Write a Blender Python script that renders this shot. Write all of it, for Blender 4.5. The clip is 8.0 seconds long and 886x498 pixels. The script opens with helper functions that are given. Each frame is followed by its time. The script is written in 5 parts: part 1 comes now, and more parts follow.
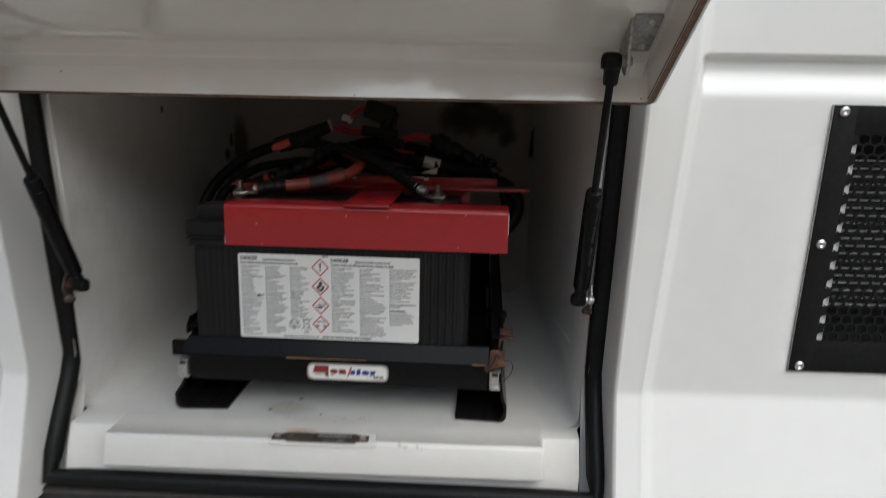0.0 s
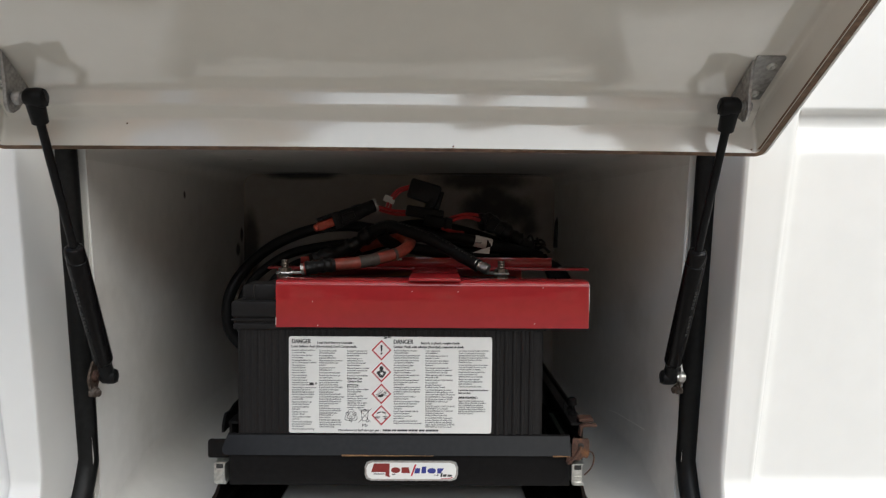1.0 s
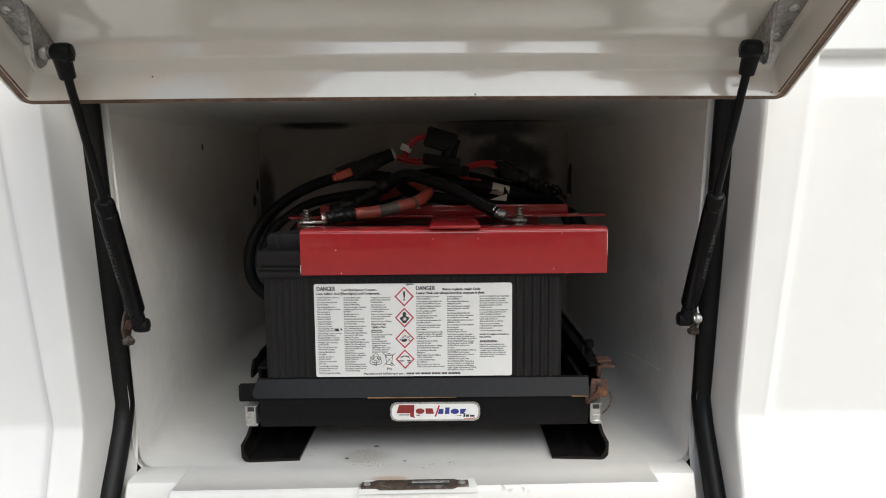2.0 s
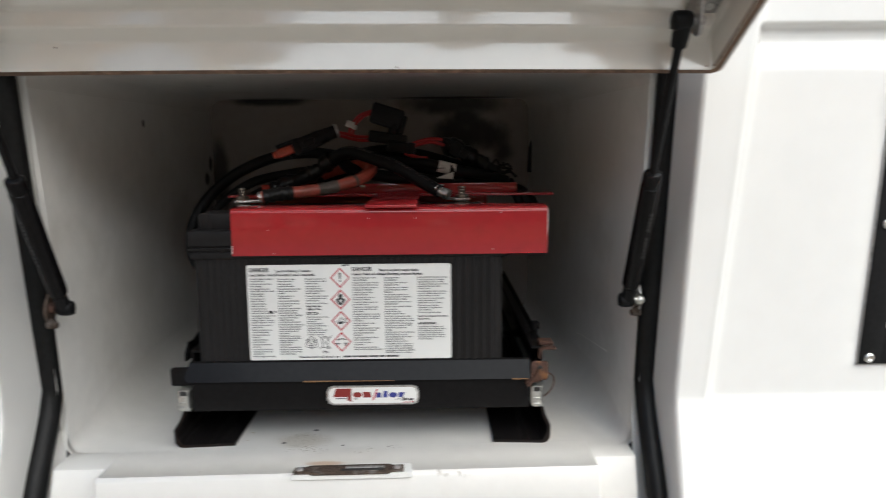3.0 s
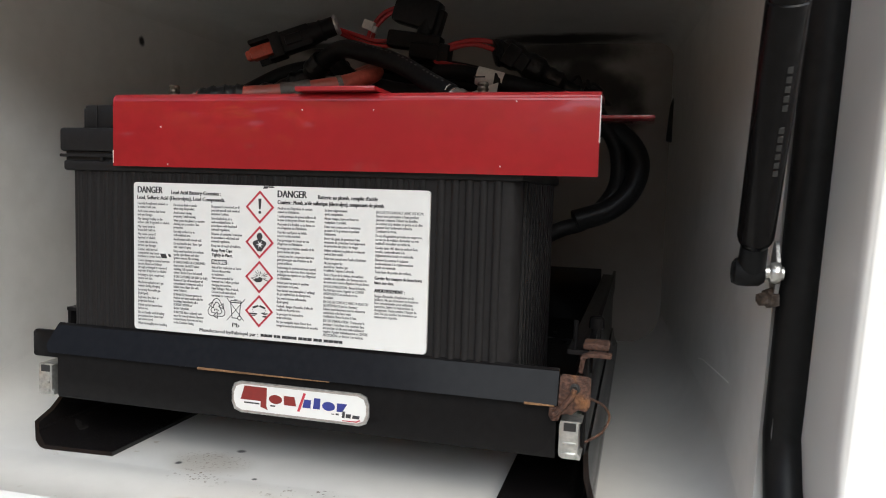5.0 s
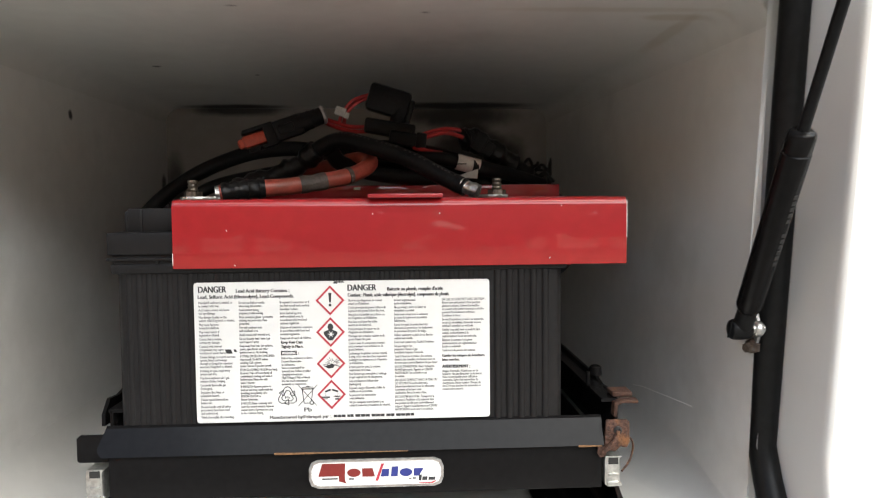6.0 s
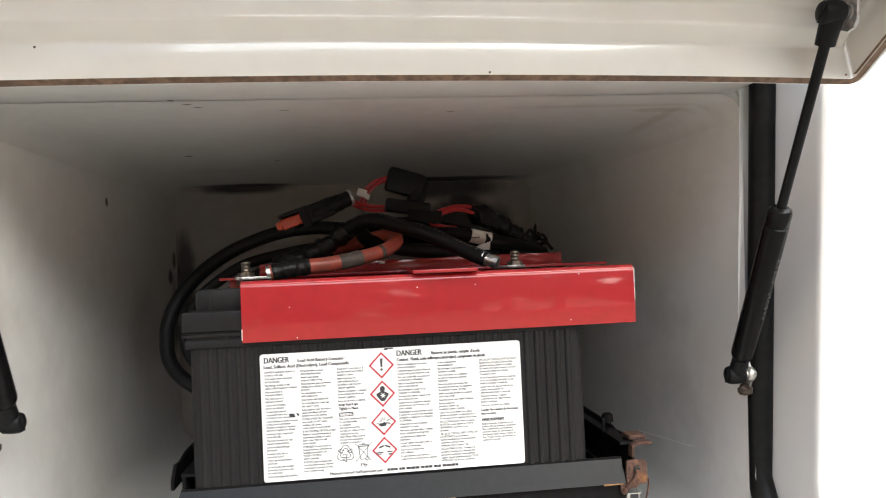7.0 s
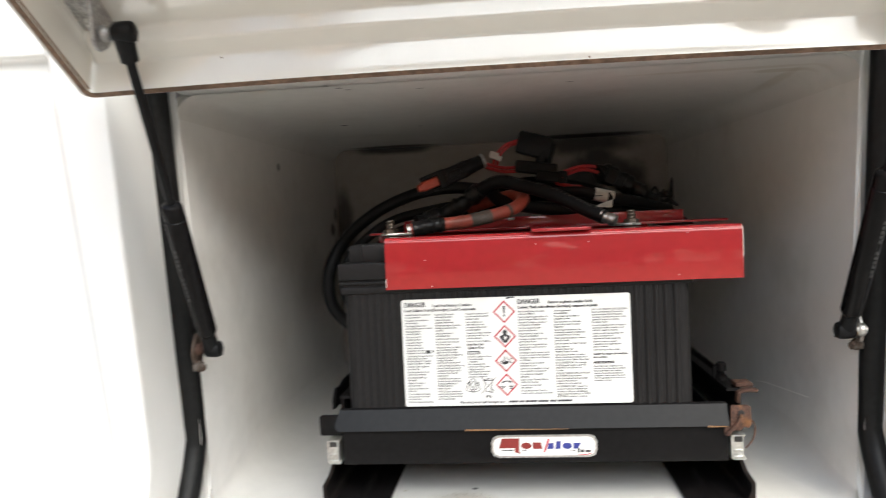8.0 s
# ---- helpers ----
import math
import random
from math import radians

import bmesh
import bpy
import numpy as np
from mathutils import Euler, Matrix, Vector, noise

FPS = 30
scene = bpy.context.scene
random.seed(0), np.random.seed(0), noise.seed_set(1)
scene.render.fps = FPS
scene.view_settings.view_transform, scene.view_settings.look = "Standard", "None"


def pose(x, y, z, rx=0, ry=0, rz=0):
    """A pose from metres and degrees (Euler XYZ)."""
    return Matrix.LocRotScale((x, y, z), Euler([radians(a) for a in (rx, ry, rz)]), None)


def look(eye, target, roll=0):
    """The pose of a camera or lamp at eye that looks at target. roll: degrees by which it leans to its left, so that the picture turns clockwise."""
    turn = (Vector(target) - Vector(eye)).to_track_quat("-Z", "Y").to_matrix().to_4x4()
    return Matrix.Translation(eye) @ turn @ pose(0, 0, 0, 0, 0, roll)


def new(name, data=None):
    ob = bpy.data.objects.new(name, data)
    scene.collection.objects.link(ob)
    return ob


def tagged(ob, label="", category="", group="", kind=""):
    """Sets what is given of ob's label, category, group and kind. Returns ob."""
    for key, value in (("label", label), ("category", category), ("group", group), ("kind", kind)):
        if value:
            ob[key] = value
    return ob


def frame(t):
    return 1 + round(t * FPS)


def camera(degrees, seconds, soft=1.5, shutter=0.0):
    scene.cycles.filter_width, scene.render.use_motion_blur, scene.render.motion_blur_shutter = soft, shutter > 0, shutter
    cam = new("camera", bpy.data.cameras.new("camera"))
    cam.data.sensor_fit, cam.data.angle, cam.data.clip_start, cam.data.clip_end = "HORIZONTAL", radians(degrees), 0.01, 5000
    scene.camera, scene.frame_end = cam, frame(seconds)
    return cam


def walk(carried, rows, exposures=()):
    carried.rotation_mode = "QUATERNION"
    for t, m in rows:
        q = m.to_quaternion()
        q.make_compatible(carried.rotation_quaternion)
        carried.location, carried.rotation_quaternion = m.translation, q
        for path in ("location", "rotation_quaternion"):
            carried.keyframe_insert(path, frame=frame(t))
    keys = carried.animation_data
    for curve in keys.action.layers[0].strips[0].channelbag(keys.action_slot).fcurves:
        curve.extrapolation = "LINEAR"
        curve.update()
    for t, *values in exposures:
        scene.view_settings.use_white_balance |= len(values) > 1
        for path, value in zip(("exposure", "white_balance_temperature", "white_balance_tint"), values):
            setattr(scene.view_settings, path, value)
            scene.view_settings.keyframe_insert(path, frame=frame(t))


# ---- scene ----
cam = camera(63.2, 8.0, soft=1.0, shutter=0.3)
PATH = [
    (0, (0.169, -0.696, 0.971), (0.058, 1.254, 0.544), 1.1),
    (0.2, (0.126, -0.67, 0.949), (0.142, 1.312, 0.685), 1.4),
    (0.5, (0.076, -0.65, 0.933), (0.134, 1.347, 0.831), 0.9),
    (0.7, (0.056, -0.644, 0.925), (0.105, 1.354, 0.86), 0.6),
    (1, (0.047, -0.646, 0.912), (0.061, 1.352, 0.824), 0.4),
    (1.2, (0.045, -0.649, 0.921), (0.027, 1.345, 0.772), -0.1),
    (1.5, (0.041, -0.655, 0.921), (0.019, 1.335, 0.719), -0.6),
    (1.7, (0.028, -0.66, 0.911), (0.023, 1.329, 0.696), -0.5),
    (2.8, (0.061, -0.644, 0.916), (0.049, 1.334, 0.623), -0.7),
    (2.9, (0.058, -0.642, 0.916), (0.093, 1.335, 0.615), -0.3),
    (3, (0.084, -0.638, 0.91), (0.111, 1.34, 0.621), -0.5),
    (3.2, (0.114, -0.621, 0.908), (0.2, 1.356, 0.616), -0.1),
    (3.5, (0.172, -0.564, 0.885), (0.101, 1.42, 0.645), -0.9),
    (3.7, (0.211, -0.515, 0.862), (-0.069, 1.456, 0.667), -1.4),
    (3.9, (0.239, -0.451, 0.837), (-0.193, 1.493, 0.651), 0.6),
    (4, (0.244, -0.417, 0.827), (-0.249, 1.512, 0.635), 1.3),
    (4.2, (0.243, -0.361, 0.809), (-0.335, 1.543, 0.609), 1.9),
    (5.3, (0.178, -0.34, 0.794), (-0.249, 1.608, 0.648), 1.2),
    (5.5, (0.139, -0.369, 0.805), (-0.145, 1.606, 0.657), 1.0),
    (5.7, (0.1, -0.391, 0.82), (-0.015, 1.6, 0.674), 0.4),
    (6, (0.044, -0.432, 0.842), (0.147, 1.562, 0.732), -0.5),
    (6.2, (0.012, -0.457, 0.837), (0.236, 1.53, 0.794), -0.5),
    (6.5, (-0.025, -0.483, 0.838), (0.278, 1.494, 0.869), -1.2),
    (6.7, (-0.032, -0.493, 0.839), (0.265, 1.484, 0.898), -1.6),
    (7, (-0.022, -0.499, 0.855), (0.212, 1.487, 0.902), -2.5),
    (7.2, (-0.022, -0.504, 0.848), (0.164, 1.486, 0.918), -2.3),
    (7.5, (-0.006, -0.519, 0.846), (0.049, 1.48, 0.865), -2.7),
    (7.7, (-0.003, -0.534, 0.848), (-0.002, 1.465, 0.832), -2.6),
    (8, (0.006, -0.574, 0.864), (-0.199, 1.414, 0.783), -2.6),
]
EXPOSURES = [(0.0, 0.34, 5950, 4), (0.5, 0.6, 6000, 4), (1.5, 1.02, 6100, 4), (3.0, 1.0, 6050, 4), (3.5, 0.85, 6000, 4), (4.2, 0.72, 6000, 4), (5.5, 1.66, 6150, 4), (6.0, 1.71, 6200, 4), (6.5, 1.87, 6200, 4), (7.0, 1.99, 6200, 4), (8.0, 1.84, 6220, 4)]
walk(cam, [(t, look(eye, target, roll)) for t, eye, target, roll in PATH], EXPOSURES)

# ---- light ----
world = bpy.data.worlds.new("sky")
scene.world = world
world.use_nodes = True
wn = world.node_tree.nodes
sky = wn.new("ShaderNodeTexSky")
sky.sky_type = "NISHITA"
sky.sun_disc = False
sky.sun_elevation = radians(48)
sky.sun_rotation = radians(145)
sky.air_density, sky.dust_density, sky.ozone_density = 1.0, 4.0, 0.9
wn["Background"].inputs["Strength"].default_value = 0.12
world.node_tree.links.new(sky.outputs["Color"], wn["Background"].inputs["Color"])
sun_data = bpy.data.lights.new("sun", "SUN")
sun_data.energy, sun_data.angle, sun_data.color = 1.75, radians(88), (1.0, 0.985, 0.955)
sun = new("sun", sun_data)
sun.matrix_world = look((1.35, -1.90, 3.05), (0, 0, 0.7))


# ---- materials ----
def mat(name, base, rough=0.5, metal=0.0, vary=0.08, scale=40.0, bump=0.02, bump_scale=None, coat=0.0,
        stains=(), dirt=None, rough_vary=0.08, spec=0.5, coat_rough=0.06):
    """A node material: base colour with variation at two scales, fine relief, and soft stains.
    stains: (centre, radii, colour, strength); dirt: (colour, amount, scale)."""
    m = bpy.data.materials.new(name)
    m.use_nodes = True
    nodes, links = m.node_tree.nodes, m.node_tree.links
    bsdf = nodes["Principled BSDF"]
    coord = nodes.new("ShaderNodeTexCoord")

    def noise_tex(sc, detail=4.0):
        n = nodes.new("ShaderNodeTexNoise")
        n.inputs["Scale"].default_value, n.inputs["Detail"].default_value = sc, detail
        links.new(coord.outputs["Object"], n.inputs["Vector"])
        return n

    def mix(a, b, fac):
        x = nodes.new("ShaderNodeMix")
        x.data_type = "RGBA"
        for socket, value in ((x.inputs[6], a), (x.inputs[7], b), (x.inputs[0], fac)):
            if hasattr(value, "is_linked"):
                links.new(value, socket)
            else:
                socket.default_value = value
        return x.outputs[2]

    def ramp(src, lo, hi):
        r = nodes.new("ShaderNodeMapRange")
        r.interpolation_type = "SMOOTHSTEP"
        r.inputs["From Min"].default_value, r.inputs["From Max"].default_value = lo, hi
        links.new(src, r.inputs["Value"])
        return r.outputs["Result"]

    fine, coarse = noise_tex(scale * 6), noise_tex(scale * 0.35, 3)
    dark = tuple(c * (1 - vary) for c in base) + (1,)
    light = tuple(min(1, c * (1 + vary)) for c in base) + (1,)
    col = mix(dark, light, ramp(fine.outputs["Fac"], 0.3, 0.7))
    col = mix(col, tuple(c * (1 - vary * 1.2) for c in base) + (1,), ramp(coarse.outputs["Fac"], 0.45, 0.75))
    if dirt:
        d = noise_tex(dirt[2], 8)
        amount = nodes.new("ShaderNodeMath")
        amount.operation = "MULTIPLY"
        links.new(ramp(d.outputs["Fac"], 0.55, 0.75), amount.inputs[0])
        amount.inputs[1].default_value = dirt[1]
        col = mix(col, (*dirt[0], 1), amount.outputs[0])
    for centre, radii, colour, strength, *grainy in stains:
        sub = nodes.new("ShaderNodeVectorMath")
        sub.operation = "SUBTRACT"
        links.new(coord.outputs["Object"], sub.inputs[0])
        sub.inputs[1].default_value = centre
        div = nodes.new("ShaderNodeVectorMath")
        div.operation = "DIVIDE"
        links.new(sub.outputs[0], div.inputs[0])
        div.inputs[1].default_value = radii
        length = nodes.new("ShaderNodeVectorMath")
        length.operation = "LENGTH"
        links.new(div.outputs[0], length.inputs[0])
        wob = noise_tex(45 if max(radii) > 0.02 else 200, 5)
        add = nodes.new("ShaderNodeMath")
        add.operation = "MULTIPLY_ADD"
        links.new(wob.outputs["Fac"], add.inputs[0])
        add.inputs[1].default_value = 0.9 if max(radii) < 0.02 else 0.55
        links.new(length.outputs["Value"], add.inputs[2])
        fac = nodes.new("ShaderNodeMapRange")
        fac.interpolation_type = "SMOOTHSTEP"
        for key, value in (("From Min", 0.75), ("From Max", 1.45), ("To Min", strength), ("To Max", 0.0)):
            fac.inputs[key].default_value = value
        links.new(add.outputs[0], fac.inputs["Value"])
        amount = fac.outputs["Result"]
        if grainy:  # scattered grains instead of an even film
            speck = nodes.new("ShaderNodeMath")
            speck.operation = "MULTIPLY"
            links.new(amount, speck.inputs[0])
            links.new(ramp(noise_tex(grainy[0], 2).outputs["Fac"], 0.58, 0.66), speck.inputs[1])
            amount = speck.outputs[0]
        col = mix(col, (*colour, 1), amount)
    links.new(col, bsdf.inputs["Base Color"])
    rr = nodes.new("ShaderNodeMapRange")
    rr.inputs["To Min"].default_value, rr.inputs["To Max"].default_value = max(0.02, rough - rough_vary), min(1, rough + rough_vary)
    links.new(coarse.outputs["Fac"], rr.inputs["Value"])
    links.new(rr.outputs["Result"], bsdf.inputs["Roughness"])
    bsdf.inputs["Specular IOR Level"].default_value = spec
    bsdf.inputs["Metallic"].default_value = metal
    bsdf.inputs["Coat Weight"].default_value = coat
    bsdf.inputs["Coat Roughness"].default_value = coat_rough
    if bump:
        bn = noise_tex(bump_scale or scale * 5, 3)
        b = nodes.new("ShaderNodeBump")
        b.inputs["Strength"].default_value, b.inputs["Distance"].default_value = bump, 0.002
        links.new(bn.outputs["Fac"], b.inputs["Height"])
        links.new(b.outputs["Normal"], bsdf.inputs["Normal"])
    return m


BLACK_STAIN = (0.012, 0.011, 0.011)
TAN = (0.35, 0.27, 0.16)
M_BODY = mat("white_gelcoat", (0.74, 0.735, 0.715), 0.22, vary=0.012, scale=6, bump=0.03, bump_scale=30, coat=0.4)
M_LINER = mat("liner_gelcoat", (0.71, 0.695, 0.665), 0.42, vary=0.03, scale=9, bump=0.14, bump_scale=60, coat=0.1,
              dirt=((0.46, 0.43, 0.38), 0.45, 8),
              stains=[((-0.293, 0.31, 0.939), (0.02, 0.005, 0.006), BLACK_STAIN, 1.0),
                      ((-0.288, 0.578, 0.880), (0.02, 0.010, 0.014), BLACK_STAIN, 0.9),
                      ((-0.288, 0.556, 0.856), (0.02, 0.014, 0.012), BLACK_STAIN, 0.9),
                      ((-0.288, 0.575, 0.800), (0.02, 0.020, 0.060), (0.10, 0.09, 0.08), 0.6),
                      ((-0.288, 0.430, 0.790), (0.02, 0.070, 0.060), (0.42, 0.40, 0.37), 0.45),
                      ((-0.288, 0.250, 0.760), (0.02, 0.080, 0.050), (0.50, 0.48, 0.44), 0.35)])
M_FLOOR = mat("floor_gelcoat", (0.665, 0.650, 0.620), 0.40, vary=0.02, scale=9, bump=0.1, bump_scale=60, coat=0.1,
              stains=[((-0.005, 0.030, 0.612), (0.055, 0.022, 0.02), (0.56, 0.53, 0.49), 0.35),
                      ((-0.053, 0.077, 0.612), (0.030, 0.016, 0.02), (0.17, 0.125, 0.085), 0.95, 480),
                      ((-0.053, 0.072, 0.612), (0.034, 0.020, 0.02), (0.42, 0.385, 0.33), 0.6),
                      ((-0.045, 0.050, 0.612), (0.022, 0.014, 0.02), (0.19, 0.145, 0.10), 0.9, 420),
                      ((0.035, 0.052, 0.612), (0.020, 0.006, 0.02), (0.12, 0.09, 0.07), 0.9, 300),
                      ((0.010, 0.045, 0.612), (0.020, 0.008, 0.02), (0.30, 0.26, 0.21), 0.7, 300),
                      ((-0.071, 0.066, 0.612), (0.0026, 0.0026, 0.02), BLACK_STAIN, 1.0),
                      ((-0.010, 0.058, 0.612), (0.0020, 0.0018, 0.02), BLACK_STAIN, 0.9),
                      ((-0.043, 0.098, 0.612), (0.0040, 0.0030, 0.02), BLACK_STAIN, 0.9),
                      ((-0.110, 0.094, 0.612), (0.005, 0.009, 0.02), TAN, 0.5, 160),
                      ((-0.111, 0.078, 0.612), (0.005, 0.006, 0.02), TAN, 0.5, 160),
                      ((-0.157, 0.052, 0.612), (0.005, 0.005, 0.02), TAN, 0.5, 160),
                      ((-0.140, 0.014, 0.612), (0.006, 0.016, 0.02), TAN, 0.4, 120),
                      ((-0.022, 0.0165, 0.612), (0.020, 0.006, 0.02), (0.42, 0.20, 0.055), 0.5),
                      ((0.098, -0.001, 0.612), (0.024, 0.0035, 0.02), (0.34, 0.31, 0.27), 0.7, 200),
                      ((-0.10, -0.002, 0.612), (0.012, 0.003, 0.02), (0.25, 0.23, 0.2), 0.6, 250)])
# Liner gelcoat darkened here to put the rear wall's shade into its colour.
M_BACK = mat("shaded_back_gelcoat", (0.28, 0.255, 0.23), 0.5, vary=0.05, scale=9, bump=0.12, bump_scale=60,
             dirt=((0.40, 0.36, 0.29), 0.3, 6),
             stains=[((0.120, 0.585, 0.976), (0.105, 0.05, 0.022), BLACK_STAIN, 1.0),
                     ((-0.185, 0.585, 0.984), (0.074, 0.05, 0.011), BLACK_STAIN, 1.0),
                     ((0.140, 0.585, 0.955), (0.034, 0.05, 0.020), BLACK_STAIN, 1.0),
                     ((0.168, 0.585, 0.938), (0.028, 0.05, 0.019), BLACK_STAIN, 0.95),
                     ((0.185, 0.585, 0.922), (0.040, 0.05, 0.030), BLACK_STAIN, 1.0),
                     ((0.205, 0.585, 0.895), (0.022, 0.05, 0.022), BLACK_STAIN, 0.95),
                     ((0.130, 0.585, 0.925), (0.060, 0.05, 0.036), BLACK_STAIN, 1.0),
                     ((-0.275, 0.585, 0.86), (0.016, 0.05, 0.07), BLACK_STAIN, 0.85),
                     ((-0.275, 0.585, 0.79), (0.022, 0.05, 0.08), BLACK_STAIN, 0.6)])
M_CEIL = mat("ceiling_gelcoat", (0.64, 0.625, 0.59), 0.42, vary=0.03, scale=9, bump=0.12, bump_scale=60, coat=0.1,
             dirt=((0.46, 0.43, 0.38), 0.45, 8),
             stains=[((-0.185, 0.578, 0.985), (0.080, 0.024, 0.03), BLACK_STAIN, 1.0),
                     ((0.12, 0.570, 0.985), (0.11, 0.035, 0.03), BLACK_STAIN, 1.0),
                     ((-0.199, 0.300, 0.985), (0.005, 0.004, 0.02), BLACK_STAIN, 1.0),
                     ((-0.110, 0.345, 0.985), (0.003, 0.003, 0.02), BLACK_STAIN, 0.8),
                     ((-0.146, 0.060, 0.985), (0.004, 0.0022, 0.02), BLACK_STAIN, 0.9),
                     ((-0.155, 0.048, 0.985), (0.003, 0.0020, 0.02), BLACK_STAIN, 0.9),
                     ((-0.140, 0.070, 0.985), (0.004, 0.0020, 0.02), BLACK_STAIN, 0.8),
                     ((-0.076, 0.085, 0.985), (0.005, 0.0018, 0.02), BLACK_STAIN, 0.7),
                     ((0.06, 0.10, 0.985), (0.004, 0.002, 0.02), BLACK_STAIN, 0.7),
                     ((0.20, 0.09, 0.985), (0.10, 0.007, 0.02), TAN, 0.28),
                     ((0.262, 0.16, 0.985), (0.008, 0.07, 0.03), TAN, 0.3),
                     ((0.25, 0.11, 0.985), (0.03, 0.010, 0.02), TAN, 0.4)])
M_LID = mat("lid_gelcoat", (0.69, 0.662, 0.605), 0.12, vary=0.015, scale=8, bump=0.012, bump_scale=25, coat=0.7, coat_rough=0.03,
            dirt=((0.60, 0.56, 0.50), 0.2, 14), rough_vary=0.03)
M_SEAM = mat("raw_laminate_edge", (0.17, 0.105, 0.068), 0.8, vary=0.35, scale=30, bump=0.3)
M_RUBBER = mat("rubber", (0.009, 0.009, 0.009), 0.42, vary=0.2, scale=30, bump=0.06, spec=0.15)
M_UNDER = mat("underbody", (0.02, 0.019, 0.018), 0.8, vary=0.3, scale=12, bump=0.2)
M_CASE = mat("battery_case", (0.0165, 0.0155, 0.0155), 0.45, vary=0.14, scale=40, bump=0.06, bump_scale=260, spec=0.15)
M_POWDER = mat("black_powder_coat", (0.0085, 0.0079, 0.0081), 0.24, vary=0.15, scale=30, bump=0.02, bump_scale=160,
               dirt=((0.012, 0.011, 0.011), 0.35, 14), spec=0.05, rough_vary=0.10, coat=0.10, coat_rough=0.12)
M_FOOT = mat("scuffed_black", (0.010, 0.0088, 0.0088), 0.16, vary=0.2, scale=30, bump=0.06, bump_scale=90, dirt=((0.045, 0.042, 0.04), 0.45, 38), spec=0.42)
M_RED = mat("red_paint", (0.31, 0.013, 0.017), 0.36, vary=0.05, scale=20, bump=0.012, bump_scale=230, coat=0.85, spec=0.2, coat_rough=0.045)
M_CHIP = mat("bare_chip", (0.75, 0.72, 0.68), 0.5, vary=0.1, scale=60)
M_ZINC = mat("zinc_plate", (0.62, 0.61, 0.58), 0.36, 0.9, vary=0.15, scale=60, bump=0.12)
M_DULL = mat("dull_galvanised", (0.42, 0.41, 0.40), 0.5, 0.8, vary=0.25, scale=50, bump=0.15, dirt=((0.12, 0.11, 0.1), 0.6, 60))
M_RUST = mat("rust", (0.066, 0.031, 0.020), 0.8, 0.15, vary=0.5, scale=90, bump=0.6, dirt=((0.24, 0.105, 0.035), 0.75, 75))
M_STRIKER = mat("corroded_plate", (0.085, 0.060, 0.045), 0.7, 0.4, vary=0.45, scale=70, bump=0.5, dirt=((0.24, 0.22, 0.20), 0.8, 70))
M_RUSTLINE = mat("rust_line", (0.24, 0.125, 0.055), 0.85, vary=0.35, scale=80, bump=0.2)
M_CABLE = mat("black_cable", (0.009, 0.009, 0.0095), 0.38, vary=0.2, scale=60, bump=0.08, spec=0.12)
M_TAPE = mat("black_tape", (0.009, 0.0085, 0.0085), 0.32, vary=0.25, scale=60, bump=0.9, bump_scale=110, spec=0.25)
M_STUD = mat("tarnished_stud", (0.15, 0.125, 0.10), 0.4, 0.85, vary=0.4, scale=70, bump=0.3, dirt=((0.08, 0.05, 0.03), 0.8, 90))
M_CRUMPLE = mat("dented_zinc", (0.54, 0.54, 0.51), 0.34, 0.85, vary=0.15, scale=60, bump=0.35, bump_scale=150, dirt=((0.22, 0.19, 0.15), 0.5, 110))
M_BADGEEDGE = mat("worn_badge_edge", (0.34, 0.31, 0.28), 0.45, vary=0.15, scale=40, bump=0.1)
M_PLASTIC = mat("black_plastic", (0.010, 0.010, 0.0105), 0.40, vary=0.2, scale=50, bump=0.08, spec=0.12)
M_REDCABLE = mat("red_cable", (0.36, 0.072, 0.048), 0.36, vary=0.15, scale=50, bump=0.1, dirt=((0.14, 0.05, 0.035), 0.6, 38))
M_REDPLUG = mat("red_plug", (0.46, 0.066, 0.032), 0.35, vary=0.12, scale=60, bump=0.05)
M_REDWIRE = mat("red_wire", (0.40, 0.020, 0.022), 0.4, vary=0.1, scale=60, bump=0.05)
M_GREYTAPE = mat("grey_tape", (0.095, 0.078, 0.066), 0.5, vary=0.3, scale=80, bump=0.3, dirt=((0.03, 0.025, 0.022), 0.8, 60))
M_LUG = mat("scuffed_lug", (0.58, 0.56, 0.53), 0.28, 0.9, vary=0.2, scale=70, bump=0.7, bump_scale=190, dirt=((0.018, 0.016, 0.015), 0.95, 75))
M_PRINT = mat("cable_print", (0.075, 0.07, 0.062), 0.5, vary=0.2, scale=80, bump=0)
M_FAINT = mat("faint_print", (0.030, 0.029, 0.028), 0.5, vary=0.2, scale=80, bump=0)
M_SCRATCH = mat("glinting_scratch", (0.88, 0.86, 0.82), 0.4, vary=0.05, scale=60, bump=0.05)
M_WHITETAG = mat("white_tag", (0.62, 0.60, 0.56), 0.55, vary=0.08, scale=60, bump=0.1)
M_STICKER = mat("white_sticker", (0.76, 0.755, 0.73), 0.38, vary=0.015, scale=20, bump=0.03)
M_INK = mat("black_print", (0.035, 0.035, 0.037), 0.5, vary=0.1, scale=60, bump=0)
M_GREYINK = mat("small_print", (0.17, 0.17, 0.17), 0.5, vary=0.1, scale=60, bump=0)
M_REDINK = mat("red_print", (0.46, 0.035, 0.055), 0.45, vary=0.05, scale=60, bump=0)
M_BLUEINK = mat("blue_print", (0.03, 0.04, 0.22), 0.45, vary=0.05, scale=60, bump=0)
M_DARKRED = mat("dark_red_print", (0.21, 0.022, 0.018), 0.45, vary=0.05, scale=60, bump=0)
M_MESHBLACK = mat("vent_black", (0.012, 0.012, 0.0125), 0.4, vary=0.15, scale=30, bump=0.06, spec=0.12)
